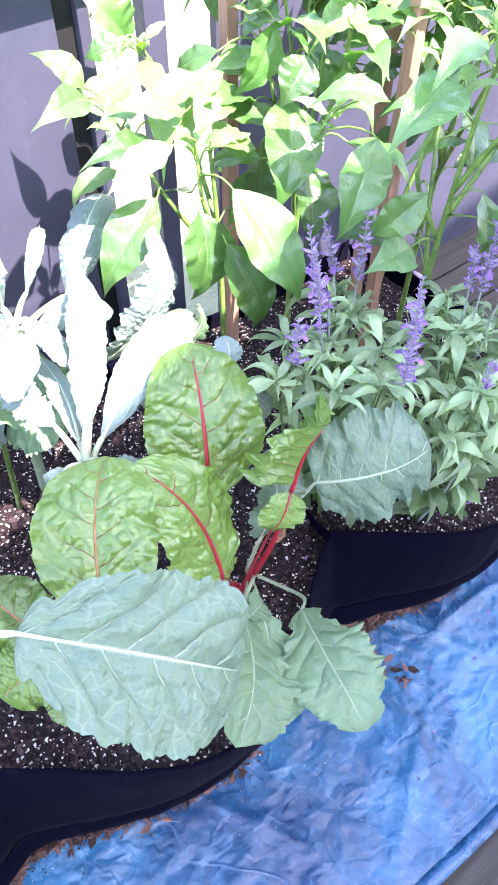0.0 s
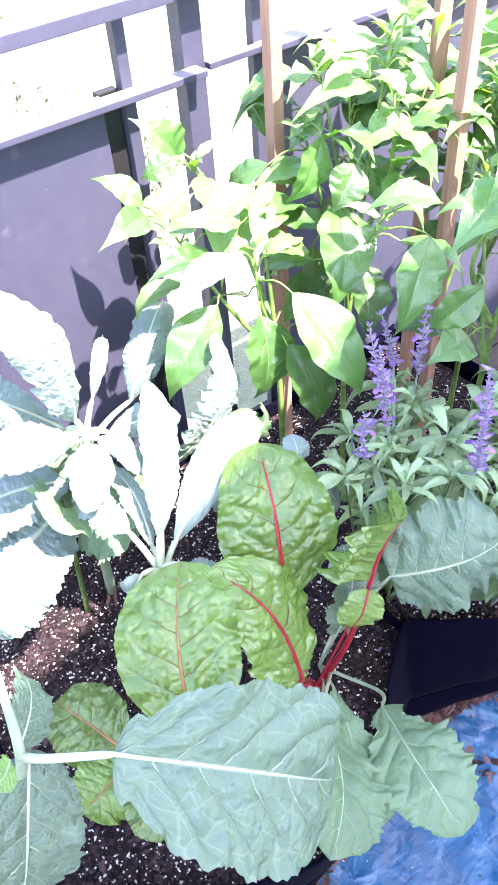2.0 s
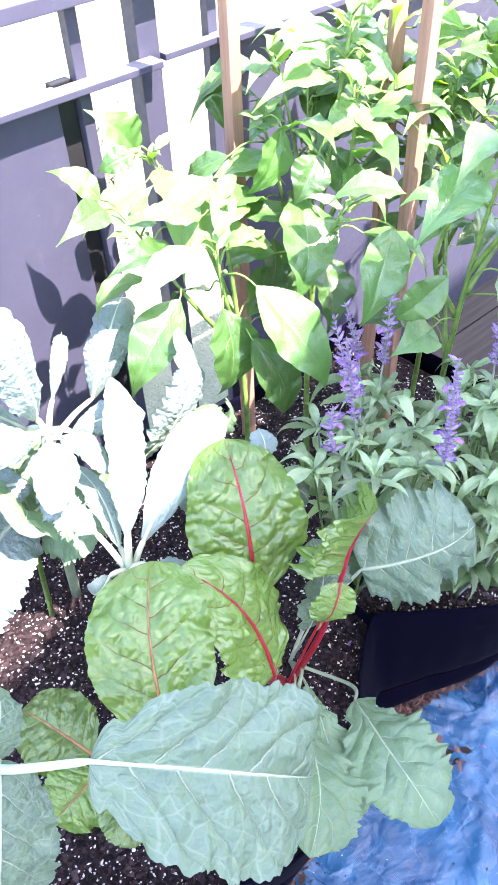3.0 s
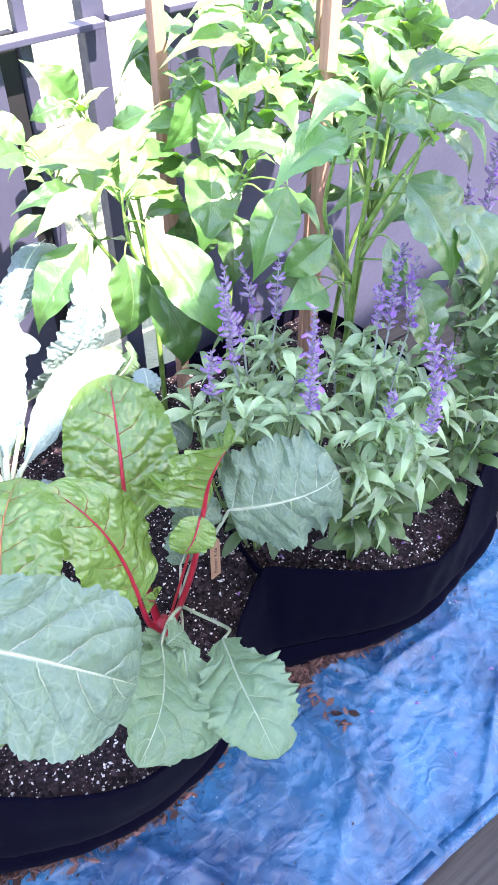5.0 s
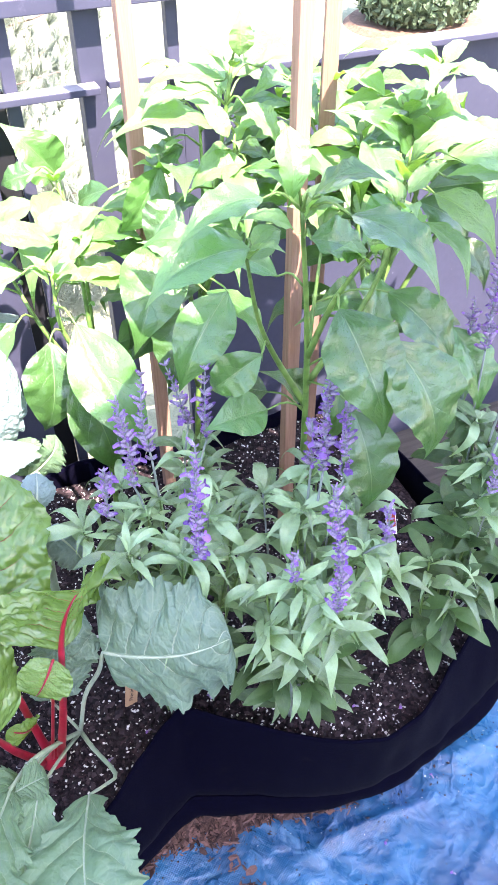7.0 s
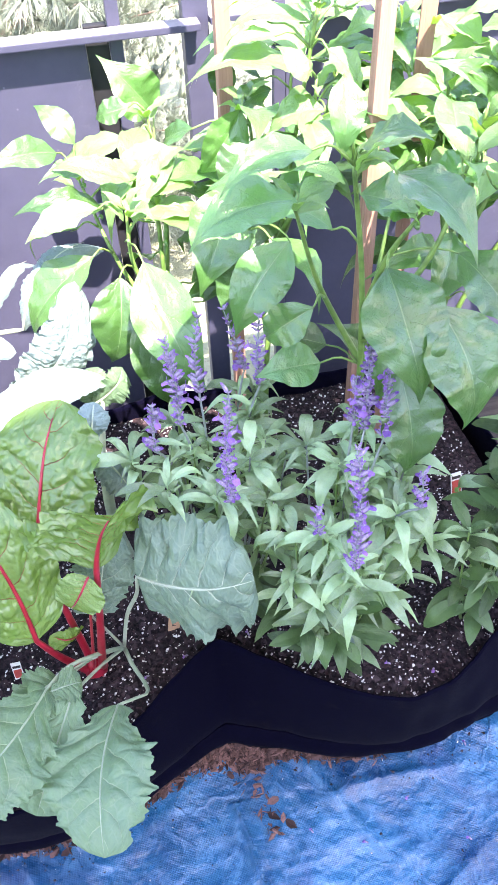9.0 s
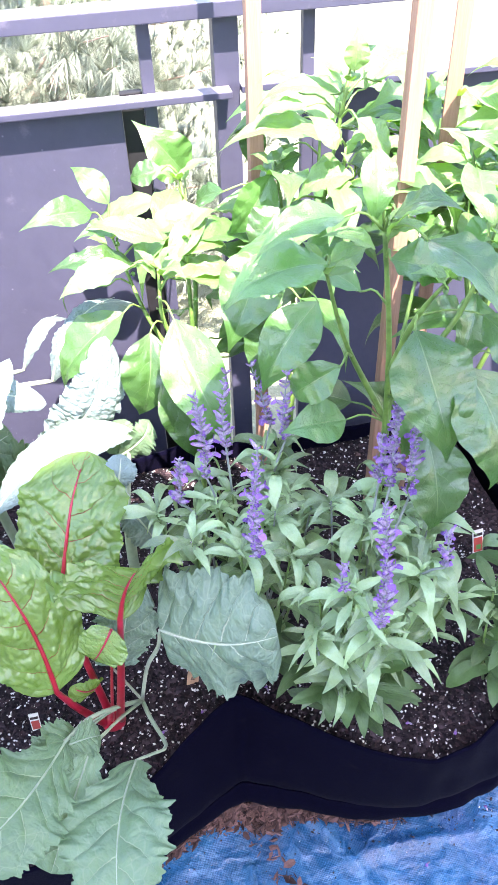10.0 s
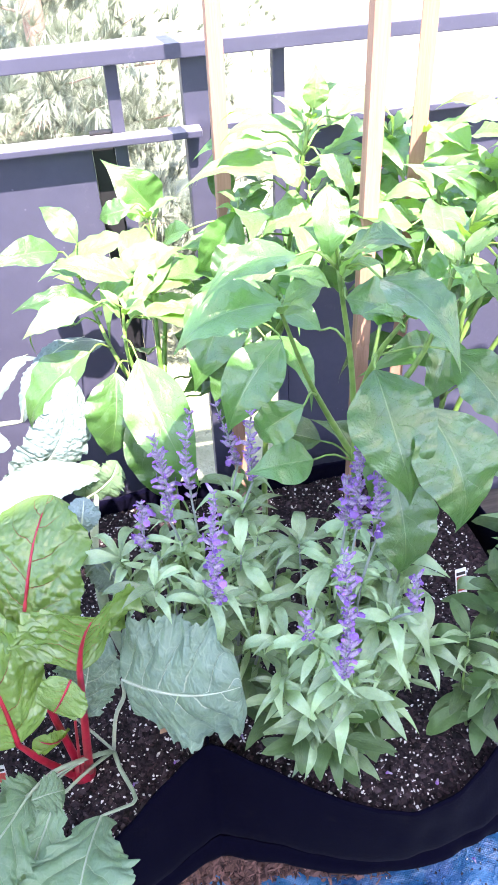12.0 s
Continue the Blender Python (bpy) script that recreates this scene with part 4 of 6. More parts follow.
UP = dict(hint=(0, -0.35, 1))
DOWN = dict(hint=(0, -1, 0.35), arch=0.12)
pepper((-0.07, 0.46, 0.29), [(-0.06, 0.47, 0.6), (-0.055, 0.49, 0.82), (-0.05, 0.52, 0.97)], [
    ((-0.01, 0.80, 0.943), (-0.09, 0.79, 1.052), 0.085, dict(hint=(0, -0.9, 0.5))),
    ((-0.154, 0.692, 0.955), (-0.209, 0.744, 1.010), 0.045),
    ((-0.183, 0.633, 0.972), (-0.292, 0.576, 0.989), 0.05),
    ((-0.13, 0.526, 0.926), (-0.263, 0.52, 0.950), 0.055, UP),
    ((-0.14, 0.563, 0.964), (-0.216, 0.548, 0.976), 0.034, UP),
    ((-0.057, 0.728, 0.988), (-0.118, 0.76, 0.965), 0.045),
    ((-0.158, 0.495, 0.868), (-0.288, 0.478, 0.748), 0.078, dict(hint=(-0.35, -0.5, 0.8))),
    ((-0.125, 0.433, 0.866), (-0.163, 0.400, 0.722), 0.092, DOWN),
    ((-0.107, 0.391, 0.824), (-0.078, 0.342, 0.655), 0.086, DOWN),
    ((-0.091, 0.395, 0.909), (-0.030, 0.280, 0.735), 0.090, DOWN),
], "leafy pepper plant with broad sunlit leaves", seed=11, low=0.55, filler=26, clear=(0.1, 0.46), branches=[
    [(-0.058, 0.48, 0.72), (-0.12, 0.52, 0.83), (-0.16, 0.60, 0.95)],
    [(-0.056, 0.485, 0.78), (-0.03, 0.60, 0.88), (-0.03, 0.72, 0.98)],
    [(-0.057, 0.48, 0.75), (-0.10, 0.46, 0.86), (-0.10, 0.47, 0.95)],
])
pepper((0.10, 0.47, 0.29), [(0.105, 0.48, 0.6), (0.14, 0.49, 0.9), (0.185, 0.485, 1.19)], [
    ((0.144, 0.56, 0.91), (0.05, 0.46, 0.83), 0.080, DOWN),
    ((0.088, 0.530, 1.047), (0.020, 0.540, 0.943), 0.064, dict(hint=(0.15, -0.9, 0.4))),
    ((0.085, 0.448, 1.029), (0.031, 0.442, 0.968), 0.062, dict(hint=(-0.2, -0.65, 0.75))),
    ((0.059, 0.462, 0.968), (-0.021, 0.371, 0.849), 0.096, dict(hint=(-0.2, -0.8, 0.6))),
    ((0.069, 0.420, 0.880), (0.020, 0.340, 0.785), 0.090, DOWN),
    ((0.098, 0.305, 0.963), (0.006, 0.266, 0.844), 0.076, dict(hint=(-0.3, -0.8, 0.5))),
    ((0.070, 0.269, 1.040), (-0.013, 0.337, 1.037), 0.048, UP),
    ((0.184, 0.439, 1.069), (0.101, 0.461, 1.036), 0.058, UP),
    ((0.151, 0.423, 1.115), (0.121, 0.458, 1.155), 0.030),
    ((0.091, 0.673, 0.998), (0.086, 0.745, 1.056), 0.045),
    ((0.023, 0.582, 1.004), (-0.016, 0.66, 0.951), 0.04),
    ((0.175, 0.487, 1.165), (0.06, 0.52, 1.157), 0.034, UP),
    ((0.17, 0.497, 1.10), (0.003, 0.50, 1.115), 0.050, UP),
    ((0.178, 0.445, 1.205), (0.183, 0.452, 1.258), 0.034),
    ((0.150, 0.60, 1.04), (0.075, 0.60, 1.00), 0.050, UP),
    ((0.200, 0.50, 1.06), (0.27, 0.52, 1.02), 0.050, UP),
    ((0.060, 0.52, 0.87), (0.00, 0.50, 0.76), 0.070, DOWN),
    ((0.190, 0.46, 1.14), (0.235, 0.43, 1.08), 0.045, UP),
], "tall pepper plant tied beside a wooden stake", seed=23, low=0.45, filler=30, clear=(0.06, 0.46), high=8, back=8, branches=[
    [(0.12, 0.485, 0.80), (0.17, 0.58, 0.95), (0.20, 0.66, 1.08)],
    [(0.125, 0.487, 0.82), (0.22, 0.60, 0.93), (0.28, 0.67, 1.03)],
    [(0.11, 0.48, 0.68), (0.07, 0.44, 0.85), (0.06, 0.36, 0.99)],
    [(0.12, 0.485, 0.75), (0.12, 0.56, 0.90), (0.11, 0.60, 1.03)],
    [(0.13, 0.487, 0.85), (0.17, 0.46, 0.97), (0.18, 0.47, 1.10)],
])
# shade on this plant is put in by the darker leaf green
pepper((0.19, 0.25, 0.29), [(0.186, 0.235, 0.65), (0.165, 0.205, 0.93), (0.124, 0.156, 1.134)], [
    ((0.062, 0.150, 1.108), (-0.064, 0.142, 1.078), 0.066, UP),
    ((0.079, 0.155, 1.157), (-0.028, 0.124, 1.144), 0.044, UP),
    ((0.121, 0.226, 0.813), (0.025, 0.223, 0.814), 0.064, dict(hint=(0, -0.6, 0.9))),
    ((0.150, 0.288, 0.790), (0.067, 0.328, 0.797), 0.056, dict(hint=(0, -0.5, 0.9))),
    ((0.220, 0.300, 0.745), (0.140, 0.276, 0.840), 0.052),
    ((0.158, 0.122, 1.026), (0.178, 0.016, 0.905), 0.098, dict(hint=(0.0, -0.75, 0.66), arch=0.16, fold=0.1)),
    ((0.203, 0.080, 0.996), (0.232, -0.002, 0.862), 0.104, dict(hint=(0.1, -0.8, 0.58), arch=0.14, fold=0.1)),
    ((0.325, 0.270, 0.925), (0.392, 0.168, 0.835), 0.086, dict(hint=(0.1, -0.7, 0.7), arch=0.14)),
    ((0.19, 0.12, 0.87), (0.195, 0.06, 0.725), 0.085, DOWN),
    ((0.148, 0.098, 1.150), (0.192, -0.015, 1.115), 0.056, UP),
    ((0.128, 0.142, 1.108), (0.192, 0.114, 1.083), 0.060, UP),
    ((0.114, 0.117, 1.165), (0.160, 0.060, 1.205), 0.044, UP),
    ((0.120, 0.190, 1.212), (0.112, 0.155, 1.138), 0.040, dict(hint=(0, -0.9, 0.4))),
    ((0.10, 0.20, 0.93), (0.04, 0.25, 0.85), 0.055),
    ((0.20, 0.18, 0.90), (0.17, 0.13, 0.80), 0.05),
], "bushy pepper plant with large drooping dark leaves", seed=31, low=0.8, filler=0, high=3, in_shade=True, branches=[
    [(0.18, 0.225, 0.80), (0.12, 0.24, 0.93), (0.06, 0.16, 1.10)],
    [(0.175, 0.215, 0.85), (0.25, 0.20, 0.98), (0.28, 0.20, 1.10)],
    [(0.17, 0.21, 0.90), (0.17, 0.15, 1.02), (0.19, 0.11, 1.10)],
    [(0.183, 0.23, 0.70), (0.21, 0.28, 0.85), (0.25, 0.33, 1.0)],
])
pepper((0.40, 0.44, 0.29), [(0.40, 0.43, 0.6), (0.41, 0.41, 0.9), (0.41, 0.40, 1.12)], [
    ((0.387, 0.279, 1.100), (0.498, 0.206, 1.095), 0.052, UP),
    ((0.458, 0.362, 1.079), (0.545, 0.300, 1.096), 0.055, UP),
    ((0.436, 0.367, 1.014), (0.575, 0.290, 1.024), 0.062, dict(hint=(0, -0.7, 0.7))),
    ((0.440, 0.370, 1.180), (0.486, 0.279, 1.155), 0.042, UP),
    ((0.475, 0.42, 1.17), (0.365, 0.470, 1.158), 0.050, UP),
    ((0.443, 0.406, 1.067), (0.475, 0.385, 1.160), 0.075, dict(hint=(-0.2, -0.9, 0.3))),
    ((0.437, 0.41, 1.050), (0.307, 0.376, 1.147), 0.060),
    ((0.32, 0.25, 1.13), (0.42, 0.20, 1.150), 0.050, UP),
    ((0.445, 0.262, 0.840), (0.452, 0.165, 0.730), 0.080, dict(hint=(0.1, -0.8, 0.6), arch=0.14)),
    ((0.50, 0.36, 0.93), (0.53, 0.295, 0.86), 0.045, DOWN),
    ((0.45, 0.40, 0.98), (0.54, 0.36, 0.90), 0.065),
    ((0.37, 0.40, 1.0), (0.27, 0.40, 0.97), 0.055, UP),
    ((0.34, 0.28, 1.05), (0.26, 0.25, 1.02), 0.055, UP),
    ((0.36, 0.36, 0.90), (0.30, 0.28, 0.82), 0.070, DOWN),
    ((0.33, 0.66, 0.98), (0.44, 0.70, 0.95), 0.072, UP),
    ((0.40, 0.62, 1.03), (0.30, 0.68, 1.05), 0.066, UP),
    ((0.42, 0.66, 1.02), (0.52, 0.70, 1.00), 0.070, UP),
    ((0.36, 0.70, 0.90), (0.45, 0.74, 0.86), 0.072, UP),
    ((0.30, 0.68, 0.88), (0.38, 0.74, 0.85), 0.066, UP),
    ((0.46, 0.68, 0.90), (0.55, 0.74, 0.88), 0.072, UP),
], "tall pepper plant with yellow-green young top leaves", seed=47, low=0.45, filler=34, high=8, back=14, crown=(0.33, 0.58, 0.46, 0.68, 0.88, 1.10, 34), branches=[
    [(0.404, 0.42, 0.80), (0.38, 0.52, 0.96), (0.35, 0.62, 1.10)],
    [(0.404, 0.42, 0.78), (0.44, 0.54, 0.93), (0.46, 0.66, 1.06)],
    [(0.402, 0.425, 0.72), (0.36, 0.33, 0.95), (0.31, 0.24, 1.12)],
    [(0.404, 0.42, 0.80), (0.46, 0.42, 0.98), (0.47, 0.42, 1.16)],
    [(0.403, 0.42, 0.76), (0.36, 0.42, 0.95), (0.34, 0.40, 1.10)],
])


pepper((0.50, 0.60, 0.29), [(0.53, 0.58, 0.6), (0.67, 0.52, 0.95), (0.83, 0.45, 1.18)], [
    ((0.755, 0.43, 1.19), (0.690, 0.40, 1.125), 0.04, UP),
    ((0.79, 0.42, 1.10), (0.700, 0.395, 1.085), 0.045, UP),
    ((0.80, 0.42, 1.02), (0.750, 0.38, 0.915), 0.05, DOWN),
    ((0.82, 0.44, 1.16), (0.90, 0.40, 1.12), 0.05, UP),
    ((0.68, 0.52, 0.95), (0.76, 0.44, 0.90), 0.06),
], "pepper plant leaning out at the end of the bed", seed=53, low=0.8, filler=0, high=0)


def stake(x, y, top, lean, label, w=0.0115, turn=0.0):
    st = empty("garden_stake", (x, y, 0.2), label, "stake", "wooden stakes tied to the peppers")
    bm = box_bm(-w, -w, 0.0, w, w, top - 0.2, 0.0015)
    bmesh.ops.subdivide_edges(bm, edges=[e for e in bm.edges if abs(e.verts[0].co.z - e.verts[1].co.z) > 0.3], cuts=12)
    for q in bm.verts:
        q.co.x += lean[0] * q.co.z + 0.0012 * noise.noise(q.co * 9)
        q.co.y += lean[1] * q.co.z + 0.0012 * noise.noise(q.co * 9 + Vector((5, 0, 0)))
    st.rotation_euler.z = radians(turn)
    part("shaft", bm, STAKE, st, "square sawn pale wood")
    return st


stake(0.088, 0.645, 1.62, (0.0, 0.0), "square pale wooden garden stake before the fence")
stake(0.238, 0.388, 1.66, (0.0, 0.0), "square pale wooden garden stake among the peppers", 0.0105)
stake(0.371, 0.555, 1.62, (0.0, 0.0), "square pale wooden garden stake behind the pepper", turn=-22)

# ---- plants: chard ----
ROOT_A = Vector((-0.287, 0.14, 0.295))
chard = empty("chard_plant", ROOT_A, "rainbow chard with crinkled green leaves and red stalks", "chard")


def leaf_sway(seed):
    """How far the midrib of the leaf of that seed swings to one side."""
    rng = random.Random(seed)
    return [rng.uniform(0, 6.28) for _ in range(4)] and rng.uniform(-0.05, 0.05)


def chard_leaf(plant, root, b, t, w, mat_stalk, hint=(0, -0.7, 0.7), r=0.0078, bend=(0, 0, 0), **over):
    b, t, root = Vector(b), Vector(t), Vector(root)
    ob = leaf(plant, "chard", b, t, w, CHARD, hint, **over)
    ob["label"] = "glossy crinkled green leaf with red veins"
    st = {**STYLE["chard"], **over}
    inv = ob.matrix_basis.inverted()
    ln = (t - b).length
    rib = []
    for i in range(9):
        v = i / 8 * 0.88
        zc = 4 * st["arch"] * ln * v * (1 - v) - st["curl"] * ln * max(0.0, v - 0.55) ** 2 * 4
        rib.append(Vector((leaf_sway(COUNT[0]) * ln * math.sin(math.pi * v), ln * (v - st["curl"] * 0.35 * max(0.0, v - 0.6) ** 2 * 4), zc + 0.0008)))
    lower = curve_points([inv @ (root - plant.location), inv @ (root.lerp(b, 0.55) + Vector(bend) - plant.location), rib[0]], 9)
    pts = lower[:-1] + rib
    m = len(pts)
    rad = [r * (1 - 0.45 * i / 9) for i in range(9)] + [r * 0.5 * (1 - 0.85 * i / 8) + 0.0004 for i in range(9)]
    v, f = tube_data(pts, rad[:m], 8, 0.8)
    child("leaf_stalk", mesh_of("leaf_stalk", v, f, mat_stalk), ob, "smooth red leaf stalk" if mat_stalk is RED_STALK else "tan-red leaf stalk")
    return ob


chard_leaf(chard, ROOT_A + Vector((-0.004, 0.008, 0)), (-0.316, 0.157, 0.605), (-0.250, 0.285, 0.790), 0.170, RED_STALK, (-0.32, -0.67, 0.67), teeth=0.05)
chard_leaf(chard, ROOT_A + Vector((-0.01, -0.004, 0)), (-0.345, 0.088, 0.500), (-0.402, 0.172, 0.738), 0.145, RED_STALK, (0.25, -0.8, 0.5), arch=0.05, bend=(-0.005, 0, 0))
chard_leaf(chard, ROOT_A + Vector((0.01, -0.004, 0)), (-0.230, 0.068, 0.668), (-0.192, 0.052, 0.787), 0.175, RED_STALK, (-0.2, 0.9, 0.25), arch=0.05, curl=0.0, cup=0.0, fold=0.4, wave=0.10, ruffle=0.2, bend=(0.0, -0.012, 0))
chard_leaf(chard, ROOT_A + Vector((0.0, 0.01, 0)), (-0.300, 0.15, 0.40), (-0.325, 0.10, 0.47), 0.05, RED_STALK, (0.2, -0.9, 0.3), r=0.006)
chard_leaf(chard, ROOT_A + Vector((-0.004, -0.008, 0)), (-0.243, 0.062, 0.662), (-0.282, 0.055, 0.600), 0.070, RED_STALK, (-0.1, -0.8, 0.6), r=0.003, wave=0.05, pucker=0.025, teeth=0.0)
crown = tube_data([(0, 0, -0.02), (0, 0, 0.005), (0.001, 0, 0.022), (0.001, 0, 0.04)], [0.019, 0.021, 0.017, 0.009], 12)
child("root_crown", mesh_of("root_crown", *crown, RED_STALK), chard, "red root crown in the soil")

ROOT_B = Vector((-0.60, 0.20, 0.295))
chard2 = empty("chard_plant", ROOT_B, "low chard with yellow-green crinkled leaves and tan stalks", "chard")
chard_leaf(chard2, ROOT_B, (-0.545, 0.055, 0.655), (-0.432, 0.225, 0.748), 0.160, BROWN_STALK, (-0.3, -0.6, 0.75), r=0.005, teeth=0.06)
chard_leaf(chard2, ROOT_B, (-0.60, 0.225, 0.385), (-0.648, 0.345, 0.425), 0.125, BROWN_STALK, (0, -0.6, 0.8), r=0.004)
chard_leaf(chard2, ROOT_B, (-0.61, 0.20, 0.375), (-0.70, 0.185, 0.37), 0.11, BROWN_STALK, (0, -0.5, 0.85), r=0.004)
chard_leaf(chard2, ROOT_B, (-0.60, 0.17, 0.37), (-0.625, 0.075, 0.375), 0.08, BROWN_STALK, (0, -0.5, 0.85), r=0.004)


# ---- plants: collard greens and kale ----
def rib_leaf(plant, kind, b, t, w, mat, path, hint=(0, -0.7, 0.7), r=0.004, label="", rib_part="midrib", stalk=WHITE_RIB, **over):
    """A leaf with a raised pale midrib that goes on into its stalk along path."""
    b, t = Vector(b), Vector(t)
    ob = leaf(plant, kind, b, t, w, mat, hint, label, **over)
    st = {"cup": 0.0, **STYLE[kind], **over}
    inv = ob.matrix_basis.inverted()
    ln = (t - b).length
    sway = leaf_sway(over.get("seed", COUNT[0])) * ln
    rib = []
    for i in range(13):
        v = i / 12 * 0.93
        zc = 4 * st["arch"] * ln * v * (1 - v) - st["curl"] * ln * max(0.0, v - 0.55) ** 2 * 4
        rib.append(Vector((sway * math.sin(math.pi * v), ln * (v - st["curl"] * 0.35 * max(0.0, v - 0.6) ** 2 * 4), zc + 0.0004)))
    pts = []
    if path:
        pts = curve_points([inv @ (Vector(p) - plant.location) for p in path] + [rib[0]], 12)[:-1]
    rad = [r * (1.25 - 0.25 * i / 12) for i in range(len(pts))] + [r * (0.62 - 0.56 * (i / 12) ** 0.8) + 0.0003 for i in range(13)]
    v, f = tube_data(pts + rib, rad, 8, 0.75)
    child(rib_part, mesh_of(rib_part, v, f, stalk), ob, "pale midrib and stalk")
    return ob


ROOT_C = Vector((-0.77, 0.21, 0.295))
collard = empty("collard_plant", ROOT_C, "collard plant with a very large blue-green leaf", "collard greens")
NODE = Vector((-0.722, 0.095, 0.775))
tube("stem", local(collard, [ROOT_C, (-0.755, 0.17, 0.55), NODE, (-0.700, 0.185, 0.80)]), 0.009, 0.005, PALE_STALK, collard, "thick pale green stem", n=16)
rib_leaf(collard, "lobed", (-0.646, 0.020, 0.806), (-0.432, -0.112, 0.634), 0.192, COLLARD, [NODE, (-0.70, 0.062, 0.80)], (0.14, -0.74, 0.66), r=0.0055, label="huge blue-green leaf with pale branching veins", arch=0.09, seed=501, teeth=0.14, pucker=0.070, nu=36, nv=170)
rib_leaf(collard, "collard", (-0.712, 0.12, 0.735), (-0.80, 0.03, 0.60), 0.12, COLLARD, [NODE], (0.2, -0.7, 0.7), r=0.004, seed=502)
rib_leaf(collard, "collard", NODE + Vector((0.002, 0.01, 0.0)), (-0.668, 0.20, 0.755), 0.06, COLLARD, [], (0.3, -0.8, 0.5), r=0.003, seed=503)
rib_leaf(collard, "collard", NODE + Vector((-0.01, 0.0, 0.01)), (-0.755, 0.07, 0.80), 0.035, PEPPER_YOUNG, [], (0.3, -0.8, 0.5), r=0.002, seed=504)

ROOT_D = Vector((-0.236, 0.168, 0.295))
collard2 = empty("collard_plant", ROOT_D, "young collard with pale stalks hanging over the planter rim", "collard greens")
rib_leaf(collard2, "fan", (-0.345, 0.035, 0.450), (-0.468, -0.13, 0.50), 0.128, COLLARD_GREEN, [ROOT_D, (-0.265, 0.11, 0.39), (-0.31, 0.07, 0.44)], (0.3, -0.5, 0.8), r=0.003, teeth=0.38, ruffle=0.12, wave=0.06, pucker=0.075, nv=170, stalk=PALE_STALK, seed=511)
rib_leaf(collard2, "fan", (-0.249, 0.008, 0.405), (-0.294, -0.200, 0.412), 0.142, COLLARD_GREEN, [ROOT_D, (-0.225, 0.12, 0.315), (-0.205, 0.06, 0.33), (-0.225, 0.025, 0.38)], (-0.1, -0.5, 0.85), r=0.003, teeth=0.28, ruffle=0.11, wave=0.05, arch=0.10, pucker=0.075, nv=170, stalk=PALE_STALK, seed=512)
rib_leaf(collard2, "fan", (-0.31, 0.03, 0.43), (-0.389, -0.112, 0.355), 0.12, COLLARD_GREEN, [ROOT_D, (-0.27, 0.1, 0.37)], (0.1, -0.5, 0.8), r=0.0025, teeth=0.36, ruffle=0.12, wave=0.06, pucker=0.075, nv=170, stalk=PALE_STALK, seed=513)
rib_leaf(collard2, "blunt", (-0.182, 0.076, 0.620), (-0.040, -0.018, 0.676), 0.186, COLLARD, [ROOT_D, (-0.215, 0.15, 0.42), (-0.19, 0.11, 0.53)], (-0.5, -0.78, 0.35), r=0.003, fold=-0.35, teeth=0.17, ruffle=0.13, wave=0.06, seed=514)
rib_leaf(collard2, "collard", (-0.262, 0.10, 0.52), (-0.215, 0.13, 0.665), 0.085, COLLARD, [ROOT_D, (-0.25, 0.13, 0.42)], (0.1, -0.8, 0.6), r=0.0022, teeth=0.3, wave=0.1, seed=515)
rib_leaf(collard2, "collard", (-0.33, 0.06, 0.43), (-0.385, 0.0, 0.46), 0.07, COLLARD_GREEN, [ROOT_D, (-0.28, 0.11, 0.38)], (0.2, -0.5, 0.8), r=0.002, teeth=0.35, seed=516)
rib_leaf(collard2, "fan", (-0.338, 0.030, 0.450), (-0.292, 0.045, 0.430), 0.05, COLLARD_GREEN, [ROOT_D, (-0.28, 0.11, 0.38)], (0.1, -0.5, 0.85), r=0.0016, teeth=0.3, stalk=PALE_STALK, seed=517)


def kale(root, crown, leaves, label):
    plant = empty("kale_plant", root, label, "kale", "kale plants")
    root, crown = Vector(root), Vector(crown)
    tube("stem", local(plant, [root, root.lerp(crown, 0.5) + Vector((-0.01, -0.006, 0)), crown]), 0.010, 0.009, PALE_STALK, plant, "thick pale stem", n=10)
    for i, (b, t, w, *over) in enumerate(leaves):
        over = over[0] if over else {}
        b = Vector(b)
        near = crown + Vector((0, 0, -0.012 * (i % 3)))
        rib_leaf(plant, "kale", b, t, w, over.pop("mat", KALE), [near, near.lerp(b, 0.55) + Vector((0, 0, 0.006))], over.pop("hint", (0, -0.7, 0.7)), r=0.0042, seed=700 + COUNT[0], **over)
    return plant


kale((-0.462, 0.36, 0.295), (-0.438, 0.285, 0.655), [
    ((-0.425, 0.30, 0.70), (-0.341, 0.401, 0.889), 0.056, dict(hint=(-0.3, -0.8, 0.45), cup=0.4)),
    ((-0.335, 0.44, 0.66), (-0.178, 0.418, 0.853), 0.108, dict(hint=(0.12, -0.95, -0.32), fold=0.05, cup=0.3, teeth=0.1)),
    ((-0.40, 0.30, 0.67), (-0.165, 0.38, 0.748), 0.076, dict(hint=(0.0, -0.4, 0.9), arch=0.2, cup=0.45, teeth=0.12, ruffle=0.05)),
    ((-0.415, 0.265, 0.655), (-0.375, 0.215, 0.655), 0.037, dict(arch=0.3, curl=0.4)),
    ((-0.47, 0.285, 0.665), (-0.508, 0.285, 0.650), 0.040, dict(arch=0.45, curl=0.5)),
    ((-0.455, 0.33, 0.705), (-0.49, 0.40, 0.775), 0.050, dict(teeth=0.5, cup=0.3)),
    ((-0.43, 0.32, 0.66), (-0.42, 0.42, 0.76), 0.045, dict()),
    ((-0.42, 0.27, 0.625), (-0.37, 0.25, 0.60), 0.04, dict(arch=0.3)),
], "curly blue-grey kale with long blistered sunlit leaves")
